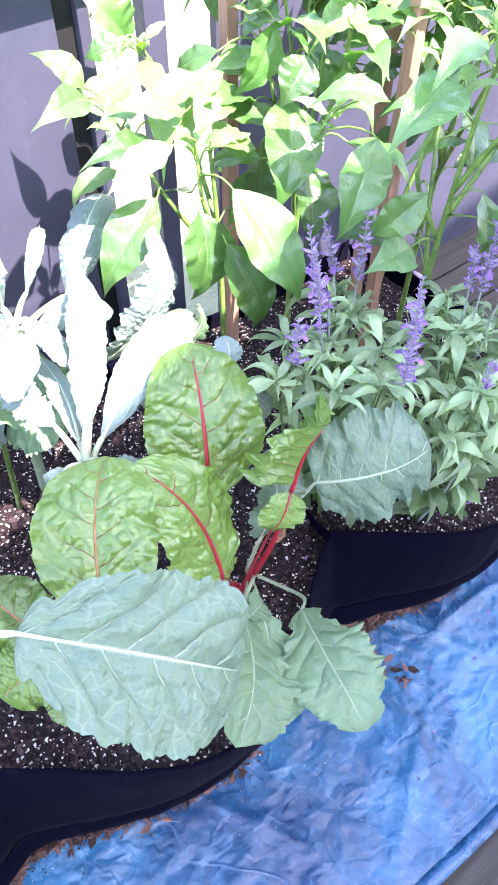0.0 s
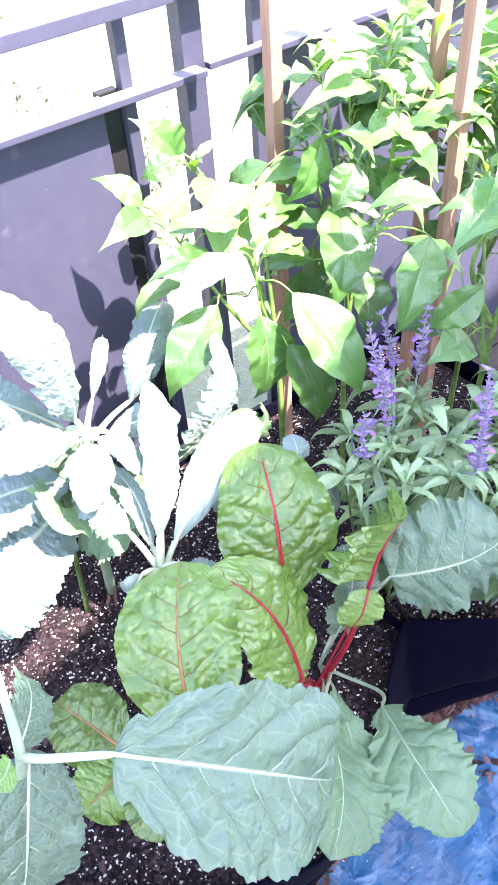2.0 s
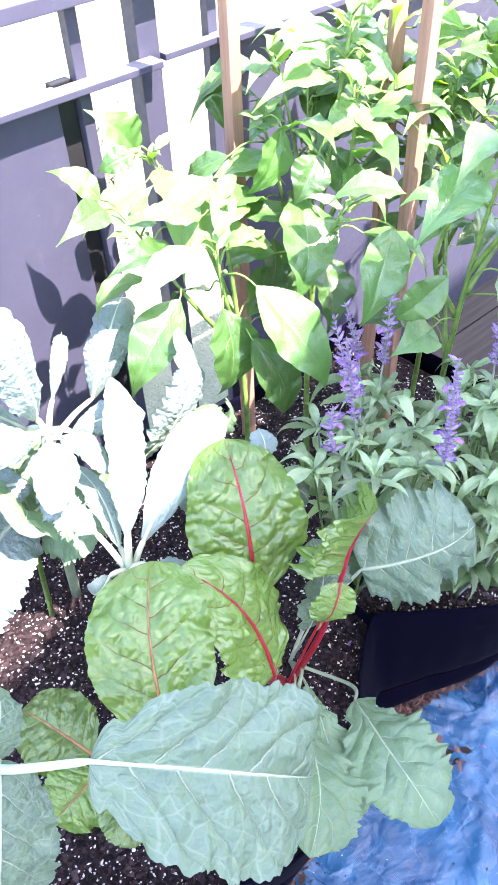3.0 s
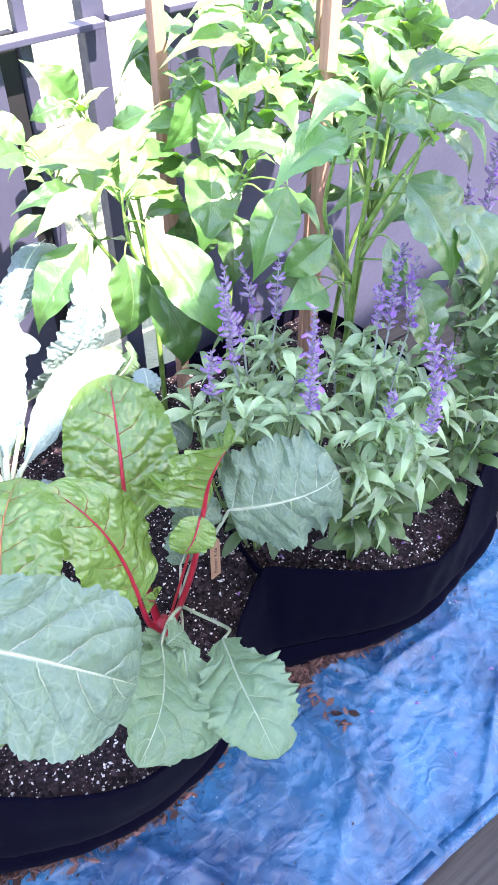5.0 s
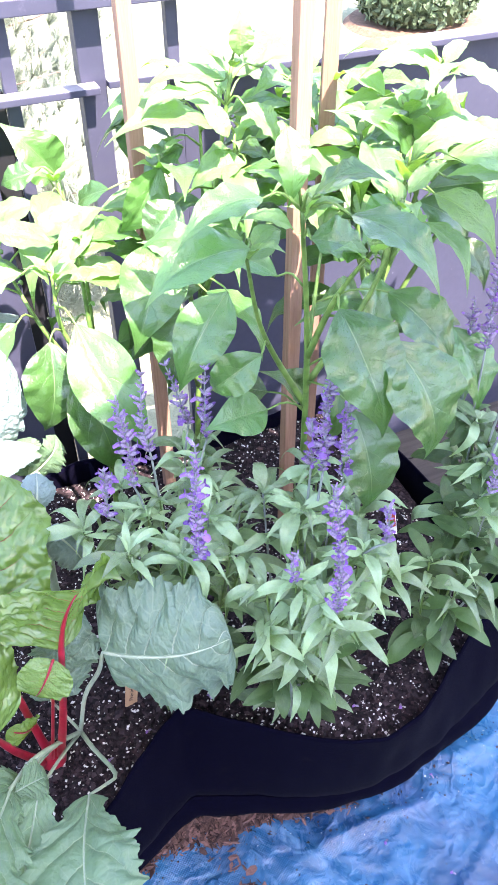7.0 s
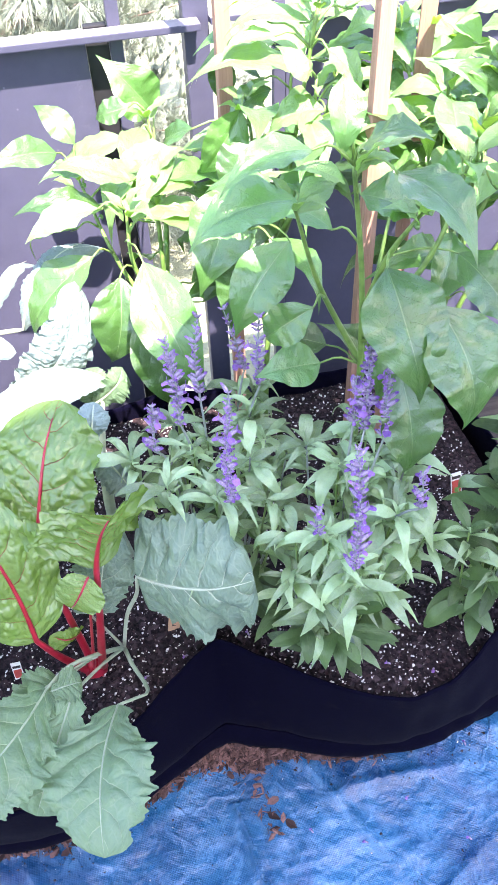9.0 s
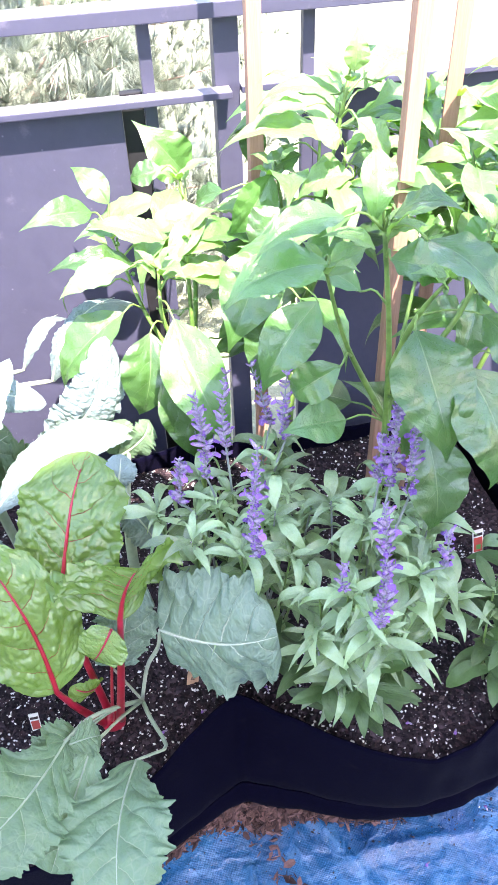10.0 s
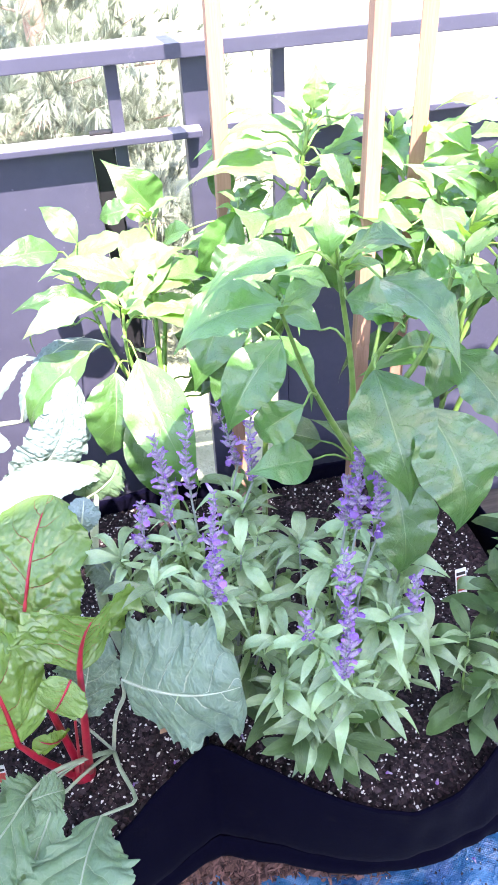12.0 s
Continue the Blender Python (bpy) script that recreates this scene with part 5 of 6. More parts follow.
kale((-0.44, 0.55, 0.295), (-0.430, 0.47, 0.785), [
    ((-0.44, 0.465, 0.82), (-0.50, 0.43, 1.09), 0.094, dict(hint=(0.2, -0.85, 0.4))),
    ((-0.350, 0.620, 0.70), (-0.270, 0.690, 0.775), 0.034, dict(hint=(-0.4, -0.7, 0.4), arch=0.25, hook=0.5)),
    ((-0.300, 0.575, 0.70), (-0.160, 0.648, 0.826), 0.082, dict(hint=(-0.6, -0.65, 0.35), arch=0.26, fold=-0.1, hook=0.5)),
    ((-0.46, 0.455, 0.80), (-0.60, 0.40, 0.90), 0.074, dict(hint=(0, -0.6, 0.7), arch=0.2)),
    ((-0.44, 0.44, 0.79), (-0.50, 0.33, 0.80), 0.075, dict(hint=(0, -0.5, 0.8), arch=0.25)),
    ((-0.42, 0.445, 0.785), (-0.41, 0.34, 0.80), 0.045, dict(arch=0.2)),
    ((-0.45, 0.49, 0.79), (-0.62, 0.52, 0.98), 0.082, dict()),
    ((-0.47, 0.50, 0.64), (-0.72, 0.465, 0.53), 0.190, dict(hint=(0, -0.35, 0.95), arch=0.14, cup=0.55)),
    ((-0.47, 0.48, 0.70), (-0.66, 0.50, 0.72), 0.120, dict(hint=(0, -0.4, 0.9), arch=0.12, cup=0.5)),
    ((-0.40, 0.45, 0.78), (-0.30, 0.40, 0.79), 0.061, dict(arch=0.22)),
], "tall blue-grey kale with long sunlit leaves before the fence")
kale((-0.20, 0.36, 0.295), (-0.205, 0.325, 0.60), [
    ((-0.206, 0.252, 0.690), (-0.165, 0.193, 0.658), 0.062, dict(hint=(0.1, -0.7, 0.7), arch=0.16, cup=0.4)),
    ((-0.212, 0.255, 0.722), (-0.196, 0.270, 0.776), 0.050, dict(hint=(0, -0.8, 0.6), cup=0.5)),
    ((-0.202, 0.381, 0.676), (-0.140, 0.402, 0.714), 0.075, dict(mat=COLLARD_GREEN, hint=(0.1, -0.95, -0.25), teeth=0.2, ruffle=0.06, cell=0.03, pucker=0.05, cup=0.1)),
    ((-0.188, 0.380, 0.676), (-0.206, 0.418, 0.722), 0.065, dict(mat=COLLARD_GREEN, hint=(0.1, -0.95, -0.25), teeth=0.2, ruffle=0.06, cell=0.03, pucker=0.05, cup=0.1)),
    ((-0.23, 0.37, 0.54), (-0.29, 0.37, 0.62), 0.057, dict()),
], "small kale plant half hidden behind the chard")
shade_greens = empty("collard_plant", (-0.50, 0.54, 0.295), "small collard with ragged leaves under the kale", "collard greens")
tube("stem", local(shade_greens, [(-0.50, 0.54, 0.295), (-0.495, 0.51, 0.5), (-0.49, 0.49, 0.66)]), 0.0055, 0.004, GREEN_STALK, shade_greens)
for q, (b, t, w) in enumerate([((-0.50, 0.48, 0.66), (-0.53, 0.38, 0.74), 0.11), ((-0.485, 0.48, 0.64), (-0.41, 0.44, 0.71), 0.10), ((-0.49, 0.50, 0.64), (-0.46, 0.55, 0.76), 0.11),
                                ((-0.48, 0.48, 0.60), (-0.42, 0.40, 0.62), 0.10), ((-0.48, 0.49, 0.62), (-0.38, 0.50, 0.66), 0.11), ((-0.47, 0.50, 0.60), (-0.34, 0.46, 0.60), 0.11)]):
    rib_leaf(shade_greens, "collard", b, t, w, COLLARD_GREEN, [(-0.495, 0.50, 0.57)], r=0.003, teeth=0.3, wave=0.08, seed=540 + q)

# ---- plants: sage with violet flower spikes ----
SAGE_LEAVES, SAGE_BROAD = [], []
for q in range(10):
    v, f, uv = leaf_data("sage", 1.0, (0.20, 0.25, 0.19, 0.28, 0.23, 0.19, 0.26, 0.23, 0.29, 0.21)[q], arch=(0.05, 0.12, 0.2, 0.10, 0.15, 0.24, -0.04, 0.08, 0.16, 0.02)[q], fold=(0.2, 0.35, 0.25, 0.1, 0.3, 0.4, 0.15, 0.25, 0.3, 0.2)[q],
                         curl=(0.3, 0.55, 0.25, 0.7, 0.45, 0.6, 0.2, 0.8, 0.4, 0.35)[q], hook=(0.0, 0.3, 0.1, 0.0, 0.5, 0.2, 0.0, 0.1, 0.3, 0.0)[q], twist=(0.3, -0.7, 0.9, -0.3, 0.5, -0.9, 0.2, 0.7, -0.5, -0.2)[q], wave=0.05, pucker=0.03, cell=0.2, nu=3, nv=12, seed=900 + q)
    SAGE_LEAVES.append(mesh_of("leaf", v, f, SALVIA, uv))
for q in range(4):
    v, f, uv = leaf_data("broad", 1.0, (0.32, 0.38, 0.29, 0.35)[q], arch=(0.08, 0.16, 0.04, 0.2)[q], fold=0.15, curl=(0.0, 0.2, 0.1, 0.3)[q], twist=(0.4, -0.5, 0.7, -0.2)[q], wave=0.05, pucker=0.04, cell=0.2, nu=4, nv=12, seed=930 + q)
    SAGE_BROAD.append(mesh_of("leaf", v, f, SALVIA_OLD_SHADED, uv))


def floret_mesh(seed, open_):
    """A small calyx with a two-lipped violet flower, along +y."""
    rng = random.Random(seed)
    v, f = tube_data([(0, 0, 0), (0, 0.25, 0.02), (0, 0.55, 0.05), (0, 0.75, 0.06)], [0.07, 0.17, 0.16, 0.10], 6)
    me_v, me_f, kinds = list(v), list(f), [1] * len(f)
    if open_:
        for lip, (wd, ln, up, y0) in enumerate(((0.52, 0.52, -0.30, 0.60), (0.26, 0.40, 0.32, 0.64))):
            k = len(me_v)
            cols = 4
            for j in range(4):
                s = j / 3
                half = wd * 0.5 * (0.55, 0.95, 1.0, 0.62)[j]
                for i in range(cols + 1):
                    u = i / cols * 2 - 1
                    me_v.append(Vector((u * half, y0 + ln * s * (0.8 - 0.22 * u * u) - (0.05 * (abs(u) < 0.3) * (j == 3)), 0.06 + up * s * s * (1.3 if lip == 0 else 1.0) + 0.05 * (1 - u * u) + rng.uniform(-0.015, 0.015))))
            for j in range(3):
                for i in range(cols):
                    b = k + j * (cols + 1) + i
                    me_f.append((b, b + 1, b + 2 + cols, b + 1 + cols))
                    kinds.append(0)
    else:
        k = len(me_v)
        v, f = tube_data([(0, 0.6, 0.05), (0, 0.8, 0.08), (0, 0.95, 0.05)], [0.09, 0.12, 0.04], 6)
        me_v += list(v)
        me_f += [tuple(i + k for i in q) for q in f]
        kinds += [0] * len(f)
    me = mesh_of("floret", me_v, me_f, PETAL)
    me.materials.append(CALYX)
    me.polygons.foreach_set("material_index", kinds)
    return me


FLORETS = [floret_mesh(q, q % 3 != 2) for q in range(6)]
FADED = [floret_mesh(20 + q, False) for q in range(2)]


def spike(plant, b, t, rng, dense=1.0, fade=0.25):
    """A flower spike from b to t: a stalk with whorls of florets."""
    b, t = Vector(b), Vector(t)
    bl, tl = b - plant.location, t - plant.location
    axis = tl - bl
    sway = Vector((rng.uniform(-0.006, 0.006), rng.uniform(-0.006, 0.006), 0))
    pts = curve_points([Vector((0, 0, 0)), axis * 0.5 + sway, axis], 12)
    v, f = tube_data(pts, [0.0016 - 0.0008 * i / 12 for i in range(13)], 6)
    sp = child("flower_spike", mesh_of("flower_spike", v, f, SAGE_STALK), plant, "violet flower spike of small florets", Matrix.Translation(bl))
    n = max(6, int(axis.length / 0.0070 * dense))
    y = axis.normalized()
    ref = y.cross(Vector((1, 0.3, 0))).normalized()
    for w in range(n):
        s = min(1.0, max(0.0, (w + rng.uniform(0.15, 0.85)) / n))
        p = along(pts, s)
        many = rng.choice((4, 5, 6, 7)) if s < 0.8 else 4
        a0 = rng.uniform(0, 6.28)
        spent = rng.random() < fade * 0.9
        for q in range(many):
            if rng.random() < 0.12:
                continue
            a = a0 + q * 6.283 / many + rng.uniform(-0.25, 0.25)
            out = Matrix.Rotation(a, 3, y) @ ref
            d = (out + y * rng.uniform(0.25, 0.95)).normalized()
            size = (0.0155 - 0.0045 * s) * rng.choice((0.5, 0.6, 0.7, 0.8, 0.95, 1.45))
            faded = rng.random() < (0.9 if spent else (fade + 0.36) * (1.35 - s))
            me = rng.choice(FADED) if faded else rng.choice(FLORETS if s < 0.85 else FLORETS[2::3])
            m = leaf_pose(p, p + d, y) @ Matrix.Diagonal((size, size, size, 1))
            child("floret", me, sp, m=m)
    return sp


def sage(root, shoots, spikes, label, seed, ground_leaves=10, dark=0.0):
    """A sage plant: stems with pairs of narrow leaves; some end in flower spikes."""
    rng = random.Random(seed)
    root = Vector(root)
    plant = empty("flowering_sage", root, label, "flowering sage", "violet flowering sages along the front of the bed")

    def put_leaf(p, out, ln, rise, old=False):
        d = (out + Vector((0, 0, rise))).normalized()
        tip = p + d * ln
        if tip.y < front_y(min(tip.x, 0.529)) + 0.005 and tip.z < 0.40:
            return
        # dark: extra share of the dark broad leaves, which paints in a plant's shade
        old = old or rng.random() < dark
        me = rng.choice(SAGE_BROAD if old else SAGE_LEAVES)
        wd = rng.uniform(0.85, 1.15)
        face = Vector((out.x * 0.25 + rng.uniform(-0.35, 0.35), out.y * 0.25 - 0.25 + rng.uniform(-0.3, 0.3), 1.0))
        child("leaf", me, plant, m=leaf_pose(p - plant.location, p + d - plant.location, face) @ Matrix.Diagonal((ln * wd, ln, ln, 1)))

    def shoot(tip, size=1.0, crown=True):
        tip = Vector(tip)
        flat = Vector((tip.x - root.x, tip.y - root.y, 0))
        foot = root + flat * 0.12 + Vector((rng.uniform(-0.01, 0.01), rng.uniform(-0.01, 0.01), 0))
        pts = curve_points([foot, foot.lerp(tip, 0.5) + flat * 0.12, tip], 14)
        v, f = tube_data(local(plant, pts), [0.0028 - 0.0014 * i / 14 for i in range(15)], 6)
        child("stem", mesh_of("stem", v, f, SAGE_STALK if rng.random() < 0.5 else GREEN_STALK), plant)
        a0 = rng.uniform(0, 3.14)
        pairs = max(3, int((tip.z - root.z) / 0.046))
        for w in range(pairs):
            s = min(0.97, 0.2 + 0.76 * (w + rng.uniform(0.45, 1.2)) / pairs)
            p = along(pts, s)
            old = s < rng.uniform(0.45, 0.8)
            for k in (0, 1):
                if rng.random() < (0.66 if s < 0.6 else 0.15):
                    continue
                a = a0 + w * 1.57 + k * 3.1416 + rng.uniform(-0.55, 0.55)
                out = Vector((math.cos(a), math.sin(a), 0))
                ln = (0.092 - 0.026 * s) * size * rng.uniform(0.6, 1.25) * (0.9 if old else 1.0)
                rise = 0.85 - 1.25 * (1 - s) ** 0.7 + rng.uniform(-0.5, 0.5)
                if p.y + out.y * ln < front_y(p.x) + 0.03:
                    rise = max(rise, -0.3 if p.z > 0.42 else 0.25)
                put_leaf(p, out, ln, rise, old)
                if rng.random() < 0.85:
                    o2 = Matrix.Rotation(rng.uniform(-1.1, 1.1), 3, "Z") @ out
                    put_leaf(p + Vector((0, 0, 0.005)), o2, ln * rng.uniform(0.3, 0.62), rng.uniform(0.0, 1.3))
        if crown:
            for k in range(8):
                a = a0 + k * 2.4 + rng.uniform(-0.5, 0.5)
                out = Vector((math.cos(a), math.sin(a), 0))
                put_leaf(tip + Vector((0, 0, rng.uniform(-0.012, 0.008))), out, (0.078 - 0.0075 * k) * size * rng.uniform(0.7, 1.25), -0.25 + 0.22 * k + rng.uniform(-0.35, 0.35))

    for tip in shoots:
        shoot(Vector(tip) + Vector((0, 0, 0.035)))
        if rng.random() < 0.35:
            shoot(Vector(tip) + Vector((rng.uniform(-0.04, 0.04), rng.uniform(0.0, 0.05), rng.uniform(-0.07, 0.03))), 0.7)
    for b, t, *opt in spikes:
        b, t = Vector(b), Vector(t)
        base = Vector((b.x * 0.75 + root.x * 0.25, b.y * 0.75 + root.y * 0.25, min(b.z - 0.03, root.z + 0.43)))
        shoot(base, 0.9)
        flat = (b - base) * 0.5
        tube("flower_stem", local(plant, [base, base + flat + Vector((0, 0, 0.004)), b]), 0.0019, 0.0016, SAGE_STALK, plant, n=6, sides=6)
        spike(plant, b, t, rng, *opt)
    for k in range(ground_leaves):
        a = rng.uniform(3.3, 6.1)
        out = Vector((math.cos(a), math.sin(a), 0))
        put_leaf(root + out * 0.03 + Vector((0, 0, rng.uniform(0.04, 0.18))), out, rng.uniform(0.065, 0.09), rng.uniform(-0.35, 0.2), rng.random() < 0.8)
    return plant


sage((-0.04, 0.20, 0.295), [(-0.16, 0.20, 0.68), (-0.12, 0.12, 0.70), (-0.06, 0.09, 0.70), (0.0, 0.15, 0.70), (-0.09, 0.26, 0.68), (0.03, 0.24, 0.68), (0.01, 0.10, 0.66), (-0.10, 0.07, 0.60), (0.06, 0.18, 0.66), (0.04, 0.30, 0.68)], [
    ((0.025, 0.288, 0.770), (0.002, 0.301, 0.876), 0.7, 0.5),
    ((0.039, 0.250, 0.770), (0.041, 0.250, 0.897), 0.6, 0.5),
    ((-0.085, 0.195, 0.775), (-0.090, 0.213, 0.912), 1.0, 0.25),
    ((-0.126, 0.195, 0.735), (-0.120, 0.204, 0.813), 0.9, 0.2),
    ((-0.052, 0.215, 0.790), (-0.034, 0.290, 0.880), 0.9, 0.45),
    ((-0.046, 0.060, 0.755), (-0.037, 0.075, 0.930), 1.0, 0.25),
], "flowering sage with grey-green leaves and violet spikes", 61)
sage((0.10, 0.075, 0.295), [(0.066, 0.0, 0.675), (0.10, -0.03, 0.635), (0.03, 0.03, 0.66), (0.15, 0.03, 0.66), (0.19, 0.06, 0.66), (0.11, 0.10, 0.70), (0.17, 0.12, 0.68), (0.05, -0.015, 0.58), (0.14, -0.005, 0.58), (0.02, 0.01, 0.60), (0.16, 0.17, 0.70), (0.22, 0.12, 0.66), (0.08, 0.15, 0.70), (0.22, 0.03, 0.60)], [
    ((0.142, 0.100, 0.800), (0.136, 0.090, 0.957), 1.0, 0.35),
    ((0.158, 0.075, 0.800), (0.160, 0.084, 0.930), 0.9, 0.35),
    ((0.074, -0.070, 0.745), (0.082, -0.025, 0.908), 1.0, 0.2),
    ((0.187, 0.005, 0.735), (0.188, 0.015, 0.795), 0.9, 0.2),
    ((0.132, 0.115, 0.800), (0.134, 0.124, 0.870), 0.9, 0.2),
    ((0.050, -0.010, 0.745), (0.051, -0.010, 0.798), 0.9, 0.3),
], "flowering sage with hanging front leaves and violet spikes", 73, 14)
# broad dark leaves; their raised share also stands for the shade on this sage
sage((0.37, 0.08, 0.295), [(0.280, 0.02, 0.60), (0.33, 0.05, 0.66), (0.36, 0.02, 0.66), (0.40, 0.07, 0.70), (0.42, 0.14, 0.72), (0.47, 0.10, 0.70), (0.45, 0.03, 0.62), (0.33, 0.0, 0.56), (0.40, -0.0, 0.55)], [
    ((0.462, 0.200, 0.830), (0.461, 0.209, 0.998), 0.9, 0.4),
    ((0.465, 0.240, 0.815), (0.472, 0.255, 0.885), 0.9, 0.2),
    ((0.405, 0.075, 0.795), (0.430, 0.105, 0.970), 1.0, 0.4),
    ((0.345, 0.010, 0.755), (0.420, 0.060, 0.900), 1.0, 0.2),
    ((0.440, 0.120, 0.790), (0.470, 0.140, 0.930), 1.0, 0.3),
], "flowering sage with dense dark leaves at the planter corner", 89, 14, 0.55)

# ---- small things ----
marker = empty("plant_marker", (-0.146, 0.180, 0.296), "small wooden plant marker with handwriting in the soil", "plant marker")
bm = bmesh.new()
prof = [(-0.010, -0.01), (0.010, -0.01), (0.0108, 0.068), (0.009, 0.079), (0.0045, 0.084), (-0.0045, 0.084), (-0.009, 0.079), (-0.0108, 0.068)]
fr = [bm.verts.new((x, -0.001, z)) for x, z in prof]
bk = [bm.verts.new((x, 0.001, z)) for x, z in prof]
bm.faces.new(fr), bm.faces.new(bk[::-1])
for i in range(8):
    bm.faces.new((fr[(i + 1) % 8], fr[i], bk[i], bk[(i + 1) % 8]))
bmesh.ops.recalc_face_normals(bm, faces=bm.faces)
tilt = Matrix.Rotation(radians(-18), 4, "X") @ Matrix.Rotation(radians(12), 4, "Y")
blade = part("marker_blade", bm, TAGWOOD, marker)
blade.matrix_basis = tilt
txt = bpy.data.curves.new("writing", "FONT")
txt.body = "Premier Kale"
txt.size = 0.0102
txt.extrude = 0.0002
txt.materials.append(INK)
tx = child("writing", txt, blade, "handwritten dark letters", Matrix.Translation((0.003, -0.0014, 0.009)) @ Matrix.Rotation(radians(90), 4, "X") @ Matrix.Rotation(radians(90), 4, "Z"))

label_tag = empty("plant_label", (0.456, 0.325, 0.285), "white plastic plant label with a red picture", "plant label")
holder = part("label_card", box_bm(-0.011, -0.0008, 0.0, 0.011, 0.0008, 0.085, 0.0004), WHITE, label_tag)
holder.matrix_basis = Matrix.Rotation(radians(-10), 4, "X") @ Matrix.Rotation(radians(-6), 4, "Y")
part("picture", box_bm(-0.009, -0.0014, 0.03, 0.009, -0.0009, 0.066, 0), PRINT, holder)
part("printed_bar", box_bm(-0.009, -0.0014, 0.070, 0.009, -0.0009, 0.077, 0), INK, holder)
part("printed_leaf", box_bm(-0.004, -0.0018, 0.036, 0.005, -0.0015, 0.048, 0), PRINT_GREEN, holder)
label_tag2 = empty("plant_label", (-0.415, 0.150, 0.285), "small white plant label with a red picture in the soil", "plant label")
holder = part("label_card", box_bm(-0.008, -0.0008, 0.0, 0.008, 0.0008, 0.05, 0.0004), WHITE, label_tag2)
holder.matrix_basis = Matrix.Rotation(radians(-14), 4, "X")
part("picture", box_bm(-0.0065, -0.0014, 0.015, 0.0065, -0.0009, 0.034, 0), PRINT, holder)
part("printed_bar", box_bm(-0.0065, -0.0014, 0.038, 0.0065, -0.0009, 0.043, 0), INK, holder)

fallen = [(-0.075, 0.005, 0.640, 0.3), (0.12, -0.16, 0.012, 1.1), (-0.20, 0.10, 0.302, 2.0), (0.03, -0.12, 0.010, 0.5), (0.22, -0.10, 0.014, 2.2), (0.30, -0.20, 0.014, 0.9), (0.10, -0.27, 0.014, 2.9), (-0.06, -0.21, 0.014, 1.6), (0.36, -0.04, 0.014, 0.2), (0.20, 0.02, 0.300, 1.2), (-0.02, 0.13, 0.304, 0.4), (0.27, 0.0, 0.292, 2.6), (-0.13, 0.12, 0.304, 1.9)]
for x, y, z, a in fallen:
    fl = new("fallen_petal", FLORETS[0])
    fl.matrix_basis = pose(x, y, z, 20, 10, math.degrees(a)) @ Matrix.Diagonal((0.011, 0.011, 0.011, 1))
    tagged(fl, "fallen violet sage flower", "petal", "fallen flowers")

# ---- beyond the fence ----
def shrub(x, y, r, label):
    ob = empty("clipped_shrub", (x, y, GROUND), label, "shrub")
    rng = np.random.default_rng(5)
    vs, fs = [], []
    for i in range(5200):
        d = rng.normal(size=3)
        d /= np.linalg.norm(d)
        if d[2] < -0.55:
            continue
        p = d * np.array([r, r, r * 0.85]) * (1 + 0.04 * rng.normal()) + (0, 0, r * 0.62)
        s = 0.035 * rng.uniform(0.6, 1.3)
        a = rng.normal(size=3)
        a = a / np.linalg.norm(a) * s
        b = np.cross(d + rng.normal(0, 0.4, 3), a)
        b = b / (np.linalg.norm(b) + 1e-6) * s * 0.5
        k = len(vs)
        vs += [p - a, p + b, p + a, p - b]
        fs.append((k, k + 1, k + 2, k + 3))
    child("foliage", mesh_of("foliage", [tuple(v) for v in vs], fs, BUSH, smooth=False), ob, "dense dark green clipped leaves")
    bm = bmesh.new()
    bmesh.ops.create_icosphere(bm, subdivisions=3, radius=r * 0.93, matrix=Matrix.Translation((0, 0, r * 0.6)) @ Matrix.Diagonal((1, 1, 0.83, 1)))
    part("inner_core", bm, BUSH, ob, "dark twiggy core", True)
    bm = bmesh.new()
    bmesh.ops.create_cone(bm, cap_ends=True, segments=40, radius1=r * 1.25, radius2=r * 1.15, depth=0.04, matrix=Matrix.Translation((0, 0, 0.02)))
    part("mulch_ring", bm, MULCH, ob, "brown mulch around the foot")
    return ob


shrub(4.14, 5.80, 0.50, "round clipped green shrub in a mulch ring on the lawn")


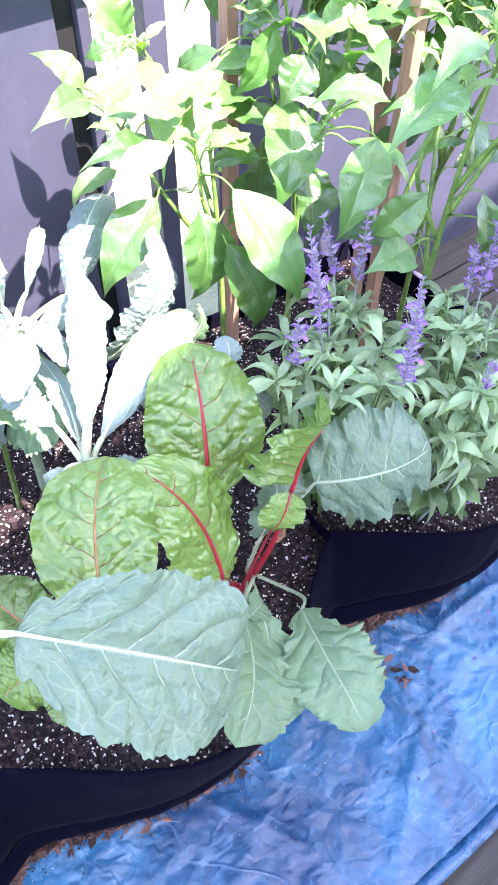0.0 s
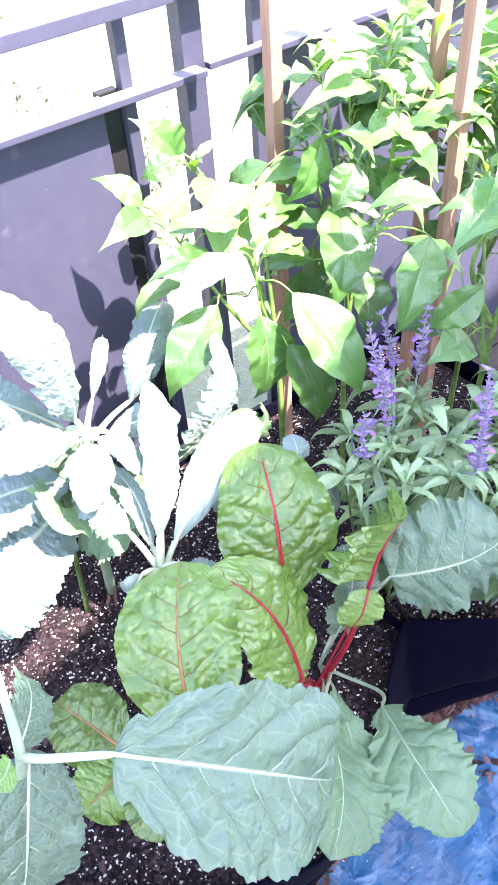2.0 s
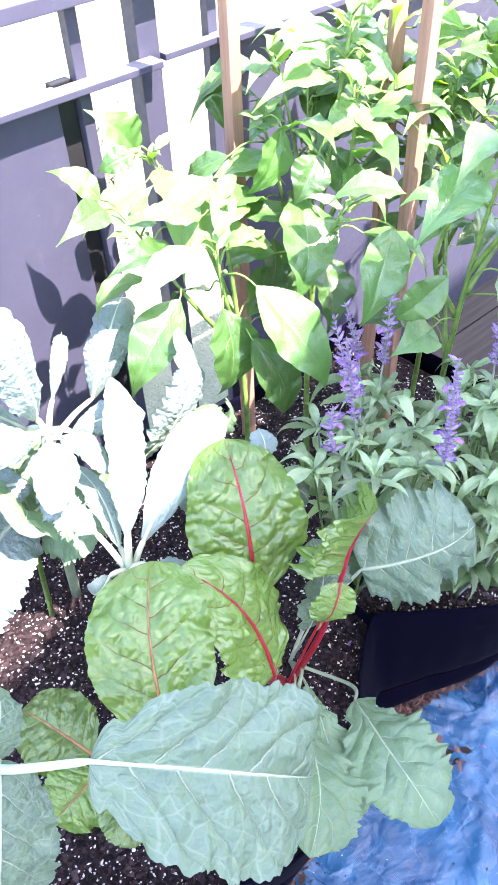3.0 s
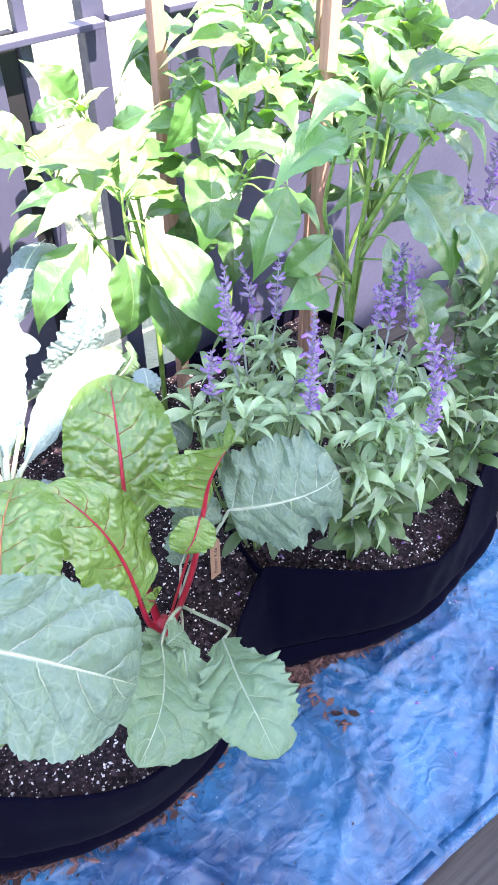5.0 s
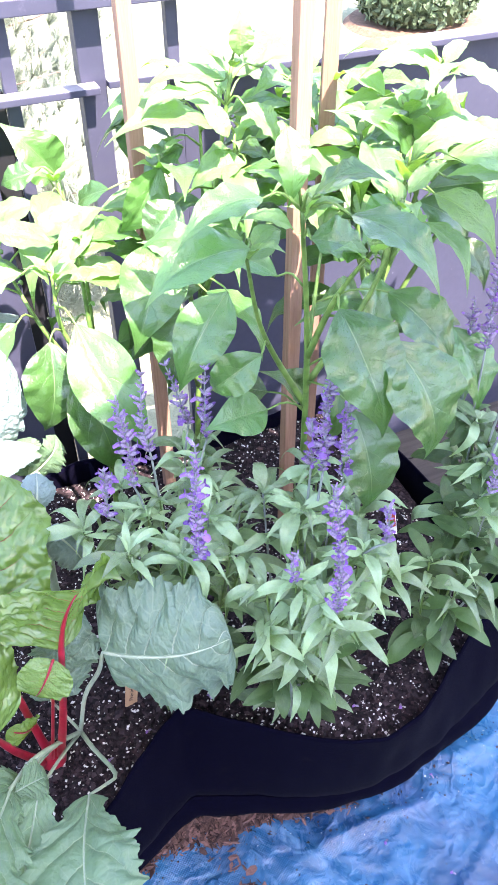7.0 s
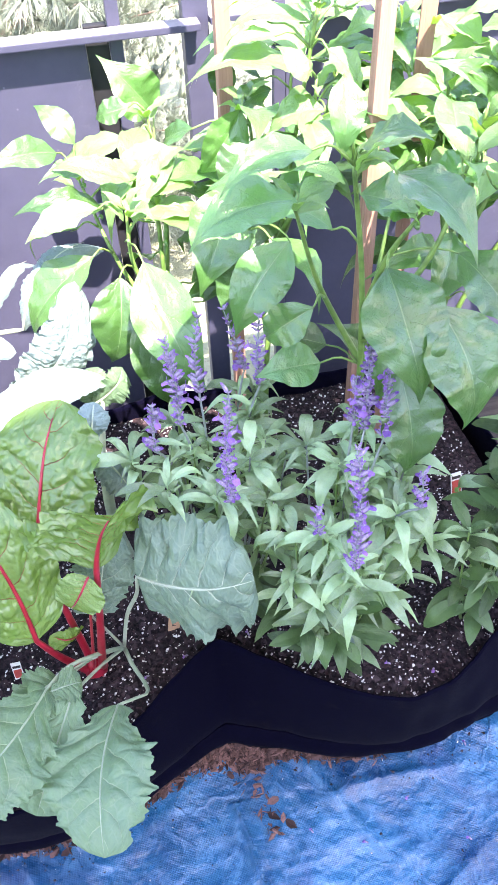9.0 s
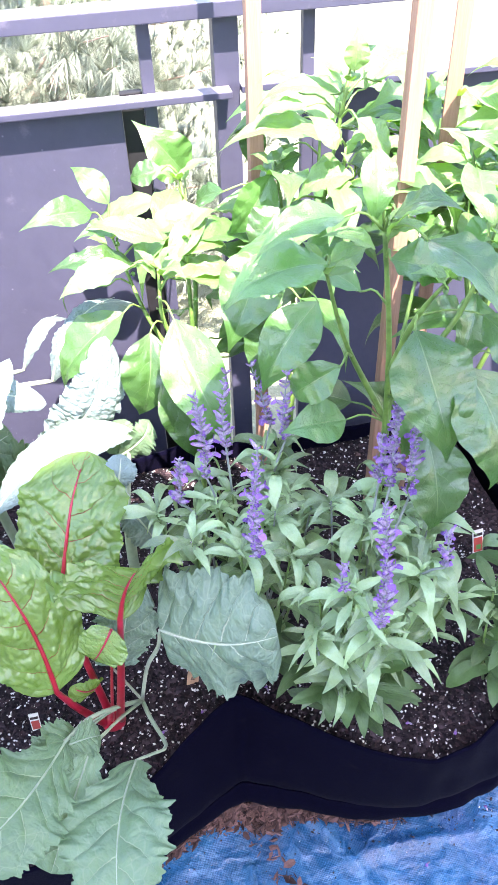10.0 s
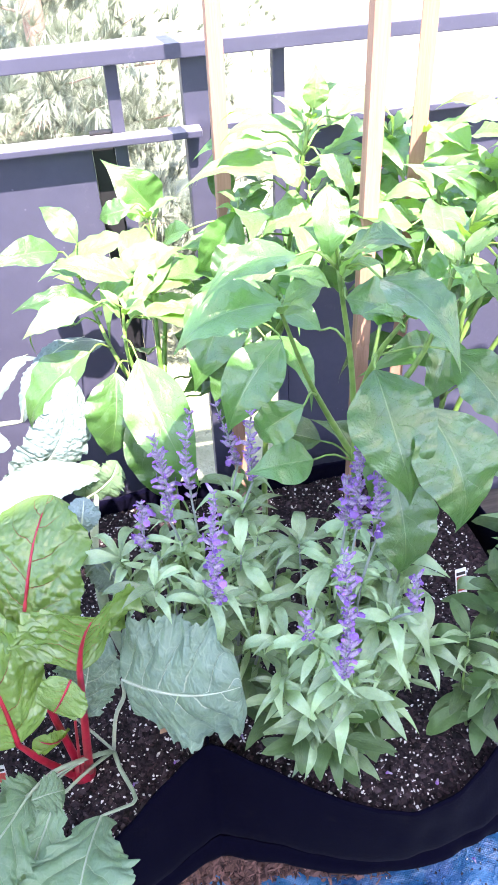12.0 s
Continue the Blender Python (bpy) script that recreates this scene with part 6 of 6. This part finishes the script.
def pine(x, y, height, seed, label, lowest=0.2, reach=1.5):
    """A pine: a tapered trunk, drooping limbs and tufts of long needles."""
    rng = random.Random(seed)
    tree = empty("pine_tree", (x, y, GROUND), label, "pine tree")
    tube("trunk", [(0, 0, -0.1), (0.03, 0, height * 0.5), (0, 0.02, height)], 0.055, 0.02, BARK, tree, "reddish brown trunk", n=12, sides=12)
    vs, fs, n_ = [], [], 0
    lv, lf = [], []
    for i in range(70):
        z = lowest + (height - lowest) * (i / 70) ** 2.0
        a = rng.uniform(0, 6.283)
        ln = reach * (1 - 0.55 * i / 70) * rng.uniform(0.6, 1.1)
        d = Vector((math.cos(a), math.sin(a), 0))
        p0 = Vector((0, 0, z))
        pts = curve_points([p0, p0 + d * ln * 0.5 + Vector((0, 0, -0.02)), p0 + d * ln + Vector((0, 0, 0.12))], 8)
        v, f = tube_data(pts, [0.008 - 0.0008 * k for k in range(9)], 5)
        lf += [tuple(q + len(lv) for q in face) for face in f]
        lv += v
        for k in range(70):
            s = rng.uniform(0.2, 1.0)
            c = along(pts, s) + Vector((rng.gauss(0, 0.08), rng.gauss(0, 0.08), rng.gauss(0, 0.06)))
            ax = (d + Vector((rng.gauss(0, 0.5), rng.gauss(0, 0.5), rng.gauss(0.2, 0.4)))).normalized()
            for q in range(58):
                w = (ax + Vector((rng.gauss(0, 0.6), rng.gauss(0, 0.6), rng.gauss(0, 0.6)))).normalized()
                l = rng.uniform(0.07, 0.12)
                side = w.cross(Vector((0.3, 0.2, 1))).normalized() * 0.0017
                vs += [c - side, c + side, c + w * l]
                fs.append((n_, n_ + 1, n_ + 2))
                n_ += 3
    tagged(child("limb", mesh_of("limb", lv, lf, BARK), tree, "brown limbs"), kind="stuff")
    tagged(child("needle_tuft", mesh_of("needle_tuft", vs, fs, NEEDLE, smooth=False), tree, "tufts of long grey-green needles"), kind="stuff")
    return tree


pine(-0.27, 3.0, 3.4, 3, "pine with long grey-green needles behind the fence", 0.25, 1.5)
pine(-1.1, 5.4, 3.8, 9, "pine with drooping limbs across the lawn", 0.2, 1.5)
